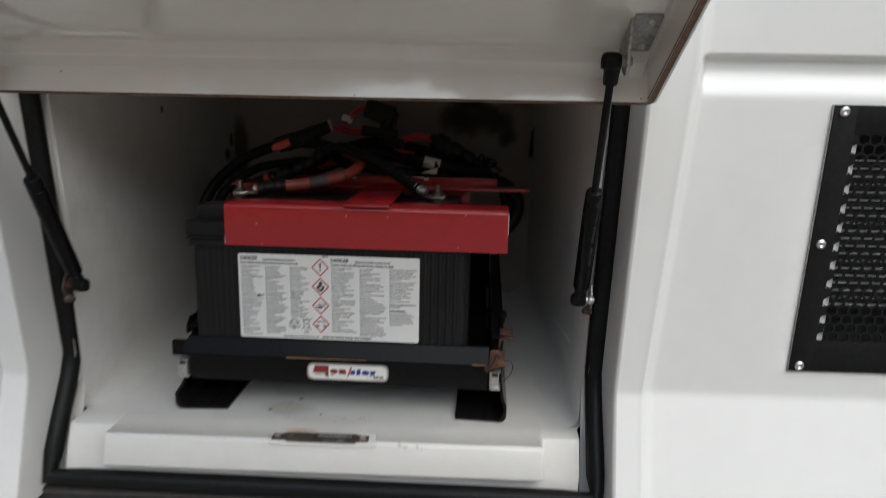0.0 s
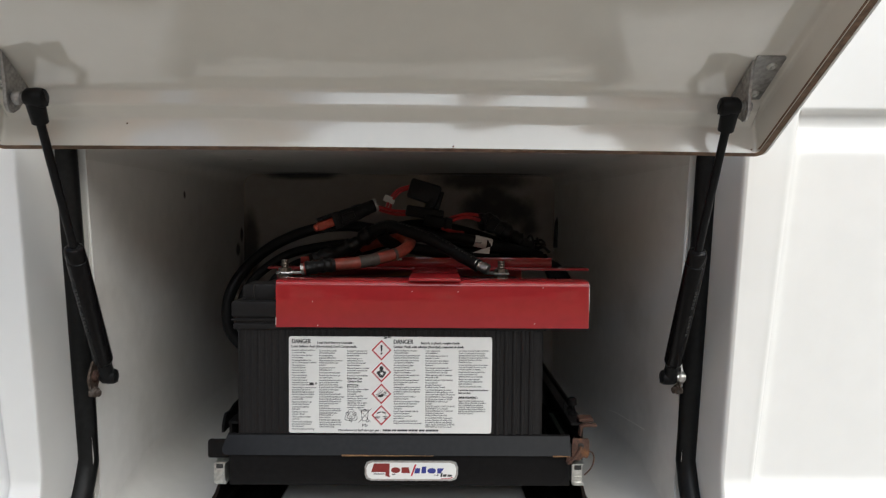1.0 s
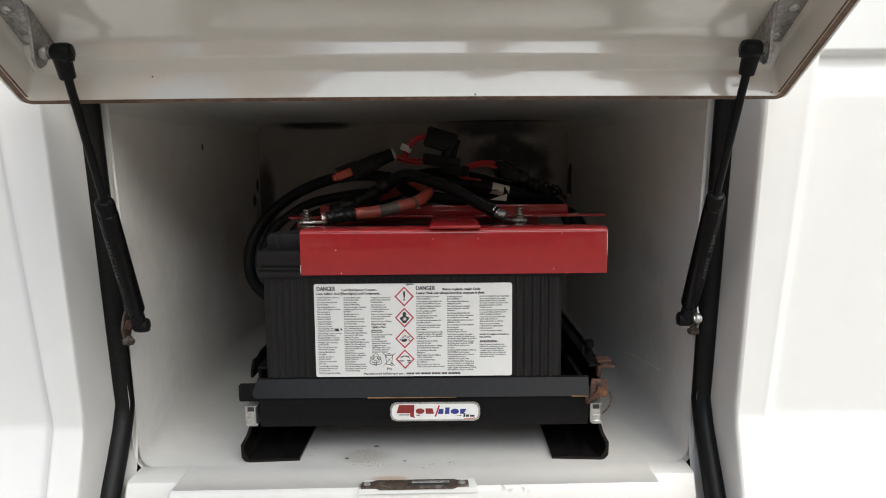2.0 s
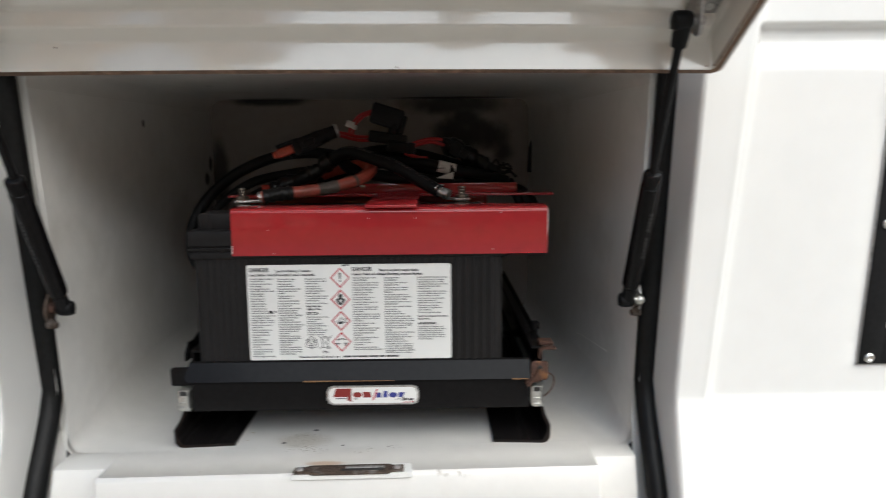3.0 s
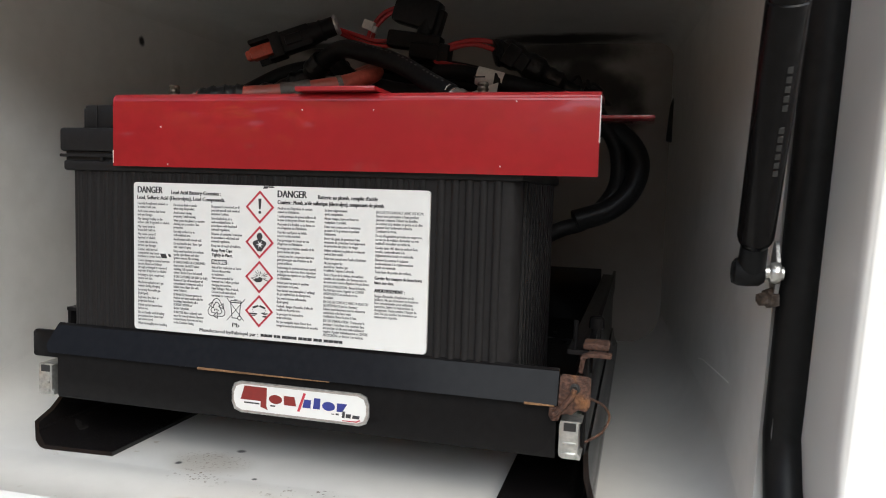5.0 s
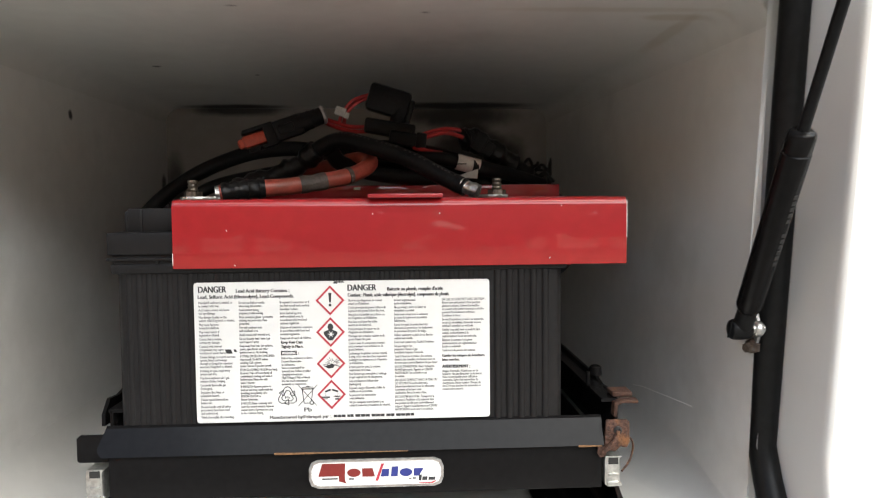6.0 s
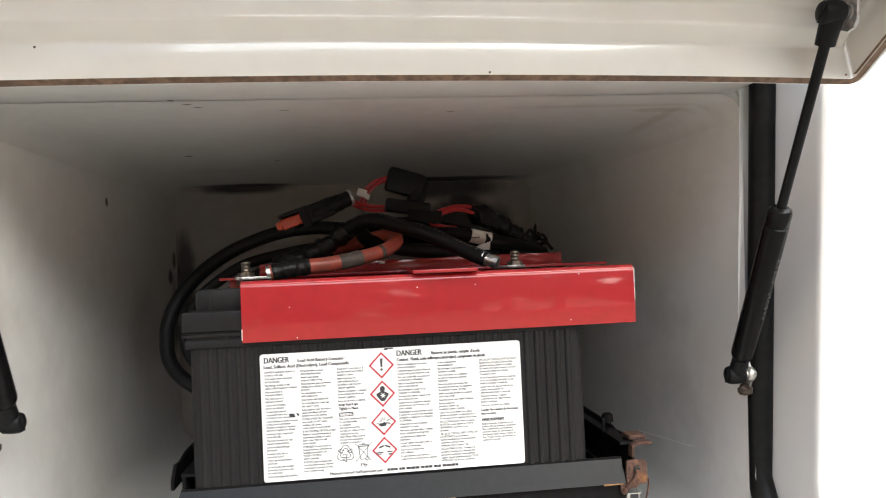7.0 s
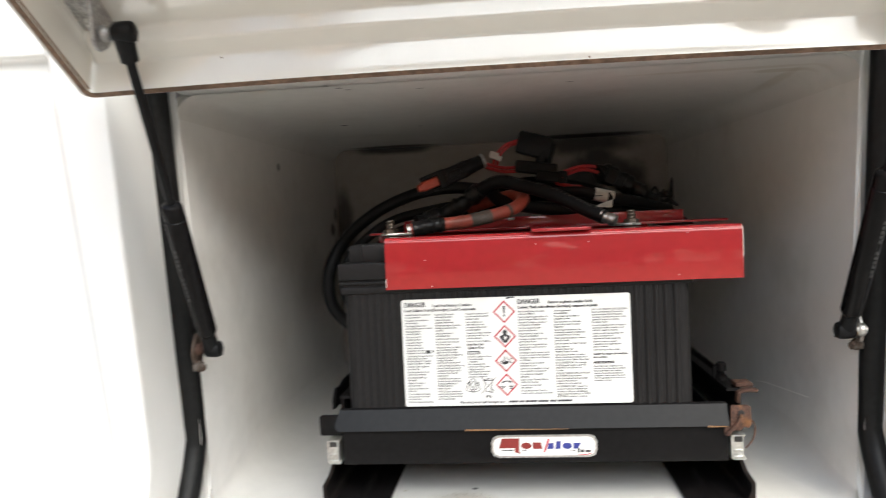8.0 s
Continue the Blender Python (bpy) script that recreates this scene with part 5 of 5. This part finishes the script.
for k in range(8):
    q0, q1 = math.pi / 4 * k, math.pi / 4 * (k + 1)
    stroke(cx + 0.0027 + 0.0013 * math.cos(q0), cz - 0.0052 + 0.0013 * math.sin(q0), cx + 0.0027 + 0.0013 * math.cos(q1), cz - 0.0052 + 0.0013 * math.sin(q1), 0.00030)
cx, cz = at_label(0.306, 0.820)
for k in range(3):
    a = math.pi / 2 + 2 * math.pi / 3 * k
    e1, e2 = Vector((math.cos(a), math.sin(a))), Vector((-math.sin(a), math.cos(a)))
    o = Vector((cx, cz))
    ring = [tuple(o + 1.22 * (e1 * p + e2 * q)) for p, q in ((0.0016, 0.0034), (0.0048, 0.0016), (0.0056, 0.0000), (0.0048, -0.0016), (0.0024, -0.0030), (0.0030, -0.0040), (0.0002, -0.0042), (0.0012, -0.0012), (0.0018, -0.0020), (0.0032, -0.0010), (0.0034, 0.0006), (0.0004, 0.0022))]
    for p, q in zip(ring, ring[1:] + ring[:1]):
        stroke(*p, *q, name="recycling_line")

# ---- red hold-down frame ----
hold = thing("hold_down_bracket", (0.04, 0.14, 0.8445), "glossy red painted steel battery hold-down frame with chipped edges", "battery bracket")
bend = [(0.0587 - 0.0052 * math.cos(radians(a)), 0.8446 + 0.0052 * math.sin(radians(a))) for a in range(0, 91, 15)]
prof = [(0.0535, 0.8040), *bend, (0.0900, 0.8498), (0.0900, 0.8470), (0.0575, 0.8470), (0.0563, 0.8460), (0.0563, 0.8040)]
front = part("front_angle", prism(prof, "x", -0.1105, 0.1950), M_RED, hold, shade=30)
for wb in ((0.19485, 0.1954, 0.0532, 0.0540, 0.822, 0.8470), (-0.1108, -0.1103, 0.0533, 0.0540, 0.806, 0.814)):
    part("worn_edge", box(*wb), M_CHIP, front, "paint worn to white metal")
for cx, cz in ((0.022, 0.8395), (0.067, 0.8395), (-0.075, 0.8290), (0.150, 0.8440), (0.142, 0.8085), (-0.070, 0.8058)):
    part("paint_chip", ball((cx, 0.0535, cz), 0.0005, 6), M_CHIP, front)
part("cross_bar", prism([(0.0190, 0.8500), (0.0690, 0.8500), (0.0690, 0.8527), (0.0190, 0.8527)], "y", 0.0490, 0.2180, 0.0005), M_RED, hold)
rear = part("rear_angle", join(box(-0.1530, 0.2250, 0.2000, 0.2378, 0.8500, 0.8526, 0.0006), box(-0.150, 0.150, 0.2352, 0.2376, 0.8060, 0.8505, 0.0006)), M_RED, hold, shade=30)
part("rear_flange", box(-0.118, 0.1840, 0.2185, 0.2210, 0.8524, 0.8640, 0.0006), M_RED, rear)
for cx in (-0.002, 0.091):
    part("paint_chip", box(cx, cx + 0.006, 0.2178, 0.2186, 0.8600, 0.8625, 0.0004), M_CHIP, rear)


# ---- cables on the battery ----
def band(points, i0, i1, r, steps=8):
    """The part of a cable's path from share i0 to i1, as its own slightly thicker sleeve."""
    p = spline(points, steps)
    a, b = int(i0 * (len(p) - 1)), int(i1 * (len(p) - 1))
    return tube(p[a:b + 1], r, 12, 0)


red_pts = [(-0.097, 0.128, 0.8555), (-0.083, 0.130, 0.858), (-0.067, 0.135, 0.8595), (-0.048, 0.140, 0.861), (-0.023, 0.150, 0.865), (0.002, 0.165, 0.8715),
           (0.0145, 0.185, 0.881), (0.008, 0.205, 0.887), (-0.018, 0.220, 0.883), (-0.046, 0.227, 0.875), (-0.075, 0.236, 0.868)]
red = thing("red_battery_cable", (-0.097, 0.128, 0.850), "thick faded red battery cable looped back on itself", "cable")
part("cable", tube(red_pts, 0.0066, 14), M_REDCABLE, red)
part("black_sleeve", band(red_pts, 0.02, 0.215, lambda t: 0.0076 + 0.0006 * math.sin(23 * t) + 0.0005 * math.sin(51 * t)), M_TAPE, red, "black heat-shrink sleeve")
part("grey_wrap", band(red_pts, 0.345, 0.415, lambda t: 0.0071 + 0.0003 * math.sin(9 * t)), M_GREYTAPE, red, "grey tape wrap")
part("tie_band", band(red_pts, 0.475, 0.492, 0.0072), M_GREYTAPE, red)
part("end_wrap", band(red_pts, 0.90, 1.0, 0.0082), M_TAPE, red)
part("ring_lug", join(rod((-0.100, 0.1275, 0.855), (-0.088, 0.129, 0.857), 0.0062, 0.0058), prism([(-0.1255, 0.121), (-0.1215, 0.1160), (-0.1130, 0.1160), (-0.1020, 0.1215), (-0.0960, 0.1230), (-0.0960, 0.1330), (-0.1020, 0.1340), (-0.1130, 0.1370), (-0.1215, 0.1370), (-0.1255, 0.132)], "z", 0.8505, 0.8530, 0.0004)), M_LUG, red, "crimped silver ring lug smeared with black")

blk_pts = [(0.092, 0.139, 0.8590), (0.073, 0.150, 0.869), (0.044, 0.165, 0.885), (0.014, 0.178, 0.8955), (-0.010, 0.188, 0.9015), (-0.029, 0.195, 0.895), (-0.045, 0.200, 0.883), (-0.061, 0.200, 0.8745), (-0.082, 0.192, 0.866), (-0.098, 0.183, 0.861)]
blk = thing("black_battery_cable", (0.092, 0.139, 0.850), "thick black battery cable with faint printed marks", "cable")
part("cable", tube(blk_pts, 0.0071, 14), M_CABLE, blk)
part("taped_end", band(blk_pts, 0.58, 1.0, lambda t: 0.0090 + 0.0013 * math.sin(19 * t) + 0.0008 * math.sin(47 * t + 1)), M_TAPE, blk, "lumpy black taped joint")
run = spline(blk_pts)
for k in range(4, 38):  # a broken line of fine print along the sheath
    if k % 6 == 5:
        continue
    q, d = run[k], (run[k + 1] - run[k]).normalized()
    out = (Vector((0.05, -0.62, 0.78)) - d * d.dot(Vector((0.05, -0.62, 0.78)))).normalized()
    turn = Matrix((d, out, d.cross(out))).transposed().to_4x4()
    part("print_mark", move(box(-0.0009, 0.0009, -0.0002, 0.0002, -0.0005, 0.0007), Matrix.Translation(q + out * 0.0070) @ turn), M_PRINT, blk)
part("ring_lug", join(lathe((0.086, 0.142, 0.8620), (0.1015, 0.134, 0.8555), [(0, 0.0066), (0.25, 0.0068), (0.4, 0.0055), (0.6, 0.0054), (0.72, 0.0062), (1, 0.0056)], 14), prism([(0.1000, 0.1300), (0.1080, 0.1190), (0.1160, 0.1165), (0.1230, 0.1205), (0.1240, 0.1300), (0.1180, 0.1365), (0.1050, 0.1385)], "z", 0.8508, 0.8532, 0.0004)), M_LUG, blk, "shiny crimped ring lug smeared with black")

for name_, pts, r, lab in (("black_cable", [(-0.035, 0.250, 0.897), (-0.064, 0.260, 0.9005), (-0.100, 0.270, 0.898), (-0.136, 0.280, 0.888), (-0.168, 0.280, 0.872), (-0.194, 0.270, 0.849), (-0.210, 0.260, 0.824), (-0.2165, 0.255, 0.798), (-0.213, 0.255, 0.768), (-0.192, 0.258, 0.744), (-0.150, 0.262, 0.722), (-0.10, 0.265, 0.706)], 0.0072, "thick black cable arching down behind the battery"),
                           ("black_cable", [(-0.030, 0.238, 0.878), (-0.060, 0.245, 0.879), (-0.088, 0.250, 0.876), (-0.136, 0.262, 0.866), (-0.168, 0.264, 0.848), (-0.190, 0.262, 0.826), (-0.200, 0.258, 0.797), (-0.190, 0.262, 0.765), (-0.15, 0.268, 0.735)], 0.0058, "black cable running behind the battery"),
                           ("black_cable", [(-0.050, 0.225, 0.866), (-0.085, 0.238, 0.864), (-0.120, 0.250, 0.856), (-0.150, 0.256, 0.840), (-0.165, 0.258, 0.815), (-0.155, 0.264, 0.780)], 0.0056, "black cable low behind the bracket"),
                           ("black_cable", [(0.110, 0.262, 0.745), (0.135, 0.268, 0.755), (0.155, 0.272, 0.765), (0.172, 0.280, 0.771), (0.188, 0.288, 0.786), (0.198, 0.290, 0.806), (0.196, 0.285, 0.835), (0.180, 0.272, 0.862)], 0.0068, "black cable hanging behind the battery's end"),
                           ("black_cable", [(0.120, 0.255, 0.862), (0.160, 0.270, 0.858), (0.195, 0.285, 0.848), (0.214, 0.292, 0.826), (0.210, 0.290, 0.800), (0.192, 0.284, 0.782), (0.165, 0.276, 0.772)], 0.0095, "thick black cable looping behind the battery's end"),
                           # the next two cables are added to darken the bundle's gaps
                           ("black_cable", [(-0.085, 0.243, 0.862), (-0.050, 0.250, 0.870), (-0.010, 0.256, 0.884), (0.030, 0.262, 0.889), (0.075, 0.266, 0.884), (0.120, 0.268, 0.874), (0.150, 0.270, 0.864)], 0.0085, "thick black cable added to darken the gap behind the wiring bundle"),
                           ("black_cable", [(-0.060, 0.258, 0.876), (-0.020, 0.264, 0.894), (0.020, 0.270, 0.902), (0.060, 0.272, 0.898), (0.100, 0.274, 0.888), (0.140, 0.276, 0.874)], 0.0075, "black cable added to darken the back of the wiring bundle"),
                           ("black_cable", [(0.055, 0.220, 0.888), (0.075, 0.217, 0.8875), (0.092, 0.215, 0.884), (0.100, 0.215, 0.882)], 0.0062, "short black cable with a white tag"),
                           ("black_cable", [(-0.020, 0.195, 0.893), (-0.010, 0.205, 0.882), (0.020, 0.215, 0.874), (0.070, 0.225, 0.868), (0.120, 0.235, 0.866)], 0.0072, "black cable under the wiring bundle"),
                           ("black_cable", [(0.010, 0.230, 0.896), (0.040, 0.232, 0.890), (0.080, 0.236, 0.880), (0.130, 0.245, 0.872), (0.165, 0.255, 0.868)], 0.0065, "black cable in the wiring bundle")):
    c = thing(name_, pts[0], lab, "cable", "black cables")
    part("sheath", tube(pts, r, 12), M_CABLE, c)

# quick connector with a red plug
con = thing("quick_connector", (-0.060, 0.200, 0.900), "black quick connector with a red plug and grey ring", "connector")
ax = Vector((-0.029, 0.213, 0.9245)) - Vector((-0.093, 0.194, 0.9000))
ca = Vector((-0.093, 0.194, 0.9000))
rotm = Matrix.Translation(ca) @ ax.to_track_quat("X", "Z").to_matrix().to_4x4()
L = ax.length
part("red_plug", move(join(box(-0.001, 0.030, -0.0058, 0.0058, -0.0058, 0.0050, 0.0026), box(-0.0050, 0.002, -0.0046, 0.0046, -0.0048, 0.0036, 0.0024)), rotm), M_REDPLUG, con, "orange-red plug end")
part("collar", move(join(box(0.0010, 0.0270, -0.0090, 0.0090, 0.0060, 0.0096, 0.0010), box(0.0130, 0.0270, -0.0092, 0.0092, -0.0104, -0.0076, 0.0008), box(0.0180, 0.0270, -0.0096, -0.0072, -0.0100, 0.0094, 0.0008), box(0.0030, 0.0270, 0.0072, 0.0096, -0.0100, 0.0094, 0.0008)), rotm), M_PLASTIC, con, "open hood over the plug")
part("housing", move(join(box(0.0250, 0.0520, -0.0084, 0.0084, -0.0090, 0.0088, 0.0026), box(0.0300, 0.0440, -0.0096, 0.0096, -0.0040, 0.0040, 0.0012)), rotm), M_PLASTIC, con)
part("rear_boot", move(lathe((0.044, 0, 0), (L + 0.002, 0, 0.001), [(0, 0.0092), (0.2, 0.0094), (0.5, 0.0080), (0.56, 0.0086), (0.62, 0.0078), (1, 0.0076)], 18), rotm), M_PLASTIC, con)
part("grey_ring", move(lathe((L, 0, 0.001), (L + 0.0035, 0, 0.001), [(0, 0.0080), (0.5, 0.0086), (1, 0.0074)], 18), rotm), M_DULL, con)

# fuse holder, tag and small wiring
fuse = thing("fuse_holder", (0.035, 0.245, 0.905), "black blade fuse holder with its cap and red wires", "fuse holder")
fm = Matrix.Translation((0.0310, 0.252, 0.9420)) @ Matrix.Rotation(radians(17), 4, "Y")
part("cap", move(join(box(-0.0215, 0.0180, -0.0095, 0.0095, -0.0120, 0.0135, 0.0035), box(0.0170, 0.0225, -0.0060, 0.0060, -0.0180, 0.0080, 0.0022)), fm), M_PLASTIC, fuse)
part("body", move(box(-0.0200, 0.0270, -0.0075, 0.0075, -0.0070, 0.0070, 0.0025), Matrix.Translation((0.0270, 0.243, 0.9175)) @ Matrix.Rotation(radians(9), 4, "Y")), M_PLASTIC, fuse)
part("neck", rod((0.034, 0.246, 0.915), (0.040, 0.249, 0.936), 0.0065), M_PLASTIC, fuse)
part("inline_holder", move(join(box(-0.014, 0.016, -0.0068, 0.0068, -0.0062, 0.0062, 0.002), box(0.010, 0.020, -0.0078, 0.0078, -0.0074, 0.0074, 0.002)), Matrix.Translation((0.0440, 0.2330, 0.9065)) @ Matrix.Rotation(radians(8), 4, "Y")), M_PLASTIC, fuse, "black inline holder")
for k, off in enumerate((0.0, 0.0042)):
    part("red_wire", tube([(-0.018 + off, 0.256, 0.922 - off * 0.2), (-0.014 + off, 0.258, 0.934), (-0.004 + off, 0.259, 0.9455 - off * 0.4), (0.012, 0.257, 0.9510 - off * 0.7)], 0.0018, 8), M_REDWIRE, fuse)
    part("red_wire", tube([(-0.031, 0.222, 0.9250 - off * 0.6), (-0.020, 0.240, 0.9230 - off), (-0.006, 0.246, 0.9195 - off), (0.012, 0.244, 0.9190 - off)], 0.0019, 8), M_REDWIRE, fuse)
for off in ((0, 0, 0), (0.002, -0.003, -0.0038)):
    part("red_wire", tube([(0.056 + off[0], 0.230 + off[1], 0.908 + off[2]), (0.066, 0.233 + off[1], 0.9125 + off[2]), (0.082, 0.237 + off[1], 0.9160 + off[2]), (0.098, 0.241 + off[1], 0.9145 + off[2] * 1.6), (0.108, 0.244, 0.910 + off[2] * 1.6)], 0.0020, 8), M_REDWIRE, fuse)
part("red_wire", tube([(0.052, 0.230, 0.899), (0.059, 0.227, 0.8965), (0.068, 0.225, 0.894), (0.078, 0.228, 0.893)], 0.0022, 8), M_REDWIRE, fuse)
tag = thing("wire_tag", (-0.016, 0.256, 0.928), "small white folded wire tag on the red leads", "tag")
part("tag_body", move(join(box(-0.0052, 0.0048, -0.0032, 0.0032, -0.0040, 0.0040, 0.0010), box(0.0042, 0.0085, -0.0025, 0.0025, -0.0046, 0.0012, 0.0008)), Matrix.Translation((-0.0155, 0.2545, 0.9345)) @ Matrix.Rotation(radians(20), 4, "Y")), M_WHITETAG, tag)
conn = thing("wire_connector", (0.13, 0.25, 0.87), "black taped wire connectors with loose ends", "connector")
part("taped_joint", tube([(0.098, 0.242, 0.906), (0.106, 0.245, 0.9075), (0.125, 0.250, 0.898), (0.142, 0.256, 0.888), (0.158, 0.262, 0.879), (0.174, 0.268, 0.8705)], lambda t: 0.0090 + 0.0028 * math.sin(3.2 * t + 0.4) - 0.003 * t + 0.0011 * math.sin(31 * t) + 0.0007 * math.sin(67 * t), 14), M_TAPE, conn)
part("connector_body", move(join(box(-0.015, 0.015, -0.0075, 0.0075, -0.0065, 0.0065, 0.0018), box(-0.006, 0.006, -0.009, 0.009, -0.0085, 0.0085, 0.0015)), Matrix.Translation((0.113, 0.243, 0.9030)) @ Matrix.Rotation(radians(33), 4, "Y")), M_PLASTIC, conn)
part("terminal_boot", tube([(0.103, 0.2155, 0.880), (0.120, 0.221, 0.8775), (0.140, 0.232, 0.874), (0.158, 0.243, 0.870), (0.176, 0.255, 0.866)], lambda t: 0.0078 - 0.0030 * t, 12), M_CABLE, conn, "long black cable boot")
for k in range(7):
    a = rng.uniform(0, 1)
    p0 = Vector((0.152 + 0.028 * a, 0.258 + 0.010 * a, 0.885 - 0.014 * a))
    part("loose_end", tube([p0, p0 + Vector((rng.uniform(0.003, 0.008), rng.uniform(-0.006, 0.004), rng.uniform(0.001, 0.008))), p0 + Vector((rng.uniform(0.006, 0.016), rng.uniform(-0.006, 0.006), rng.uniform(-0.006, 0.008)))], 0.0016, 6, 4), M_TAPE, conn)
wt = thing("white_sleeve_tag", (0.100, 0.212, 0.872), "white paper tag wrapped on a black cable", "tag")
part("sleeve", tube([(0.0905, 0.2145, 0.8845), (0.1105, 0.2170, 0.8795)], 0.0072, 12, 1), M_WHITETAG, wt)
part("flap", prism([(0.0885, 0.8705), (0.1080, 0.8690), (0.1090, 0.8775), (0.0990, 0.8745)], "y", 0.2065, 0.2075), M_WHITETAG, wt)
part("dark_line", box(0.0900, 0.0985, 0.2066, 0.2074, 0.8815, 0.8825), M_INK, wt)

# thin black piece standing in the rear corner, and the wall loop of an old cable mark
fin_ = thing("corner_patch", (0.2475, 0.588, 0.868), "thin upright black patch in the rear corner", "sealant")
part("upright_patch", prism([(0.2440, 0.862), (0.2560, 0.860), (0.2545, 0.900), (0.2500, 0.915), (0.2465, 0.903)], "y", 0.580, 0.5885, 0.0015), M_TAPE, fin_)
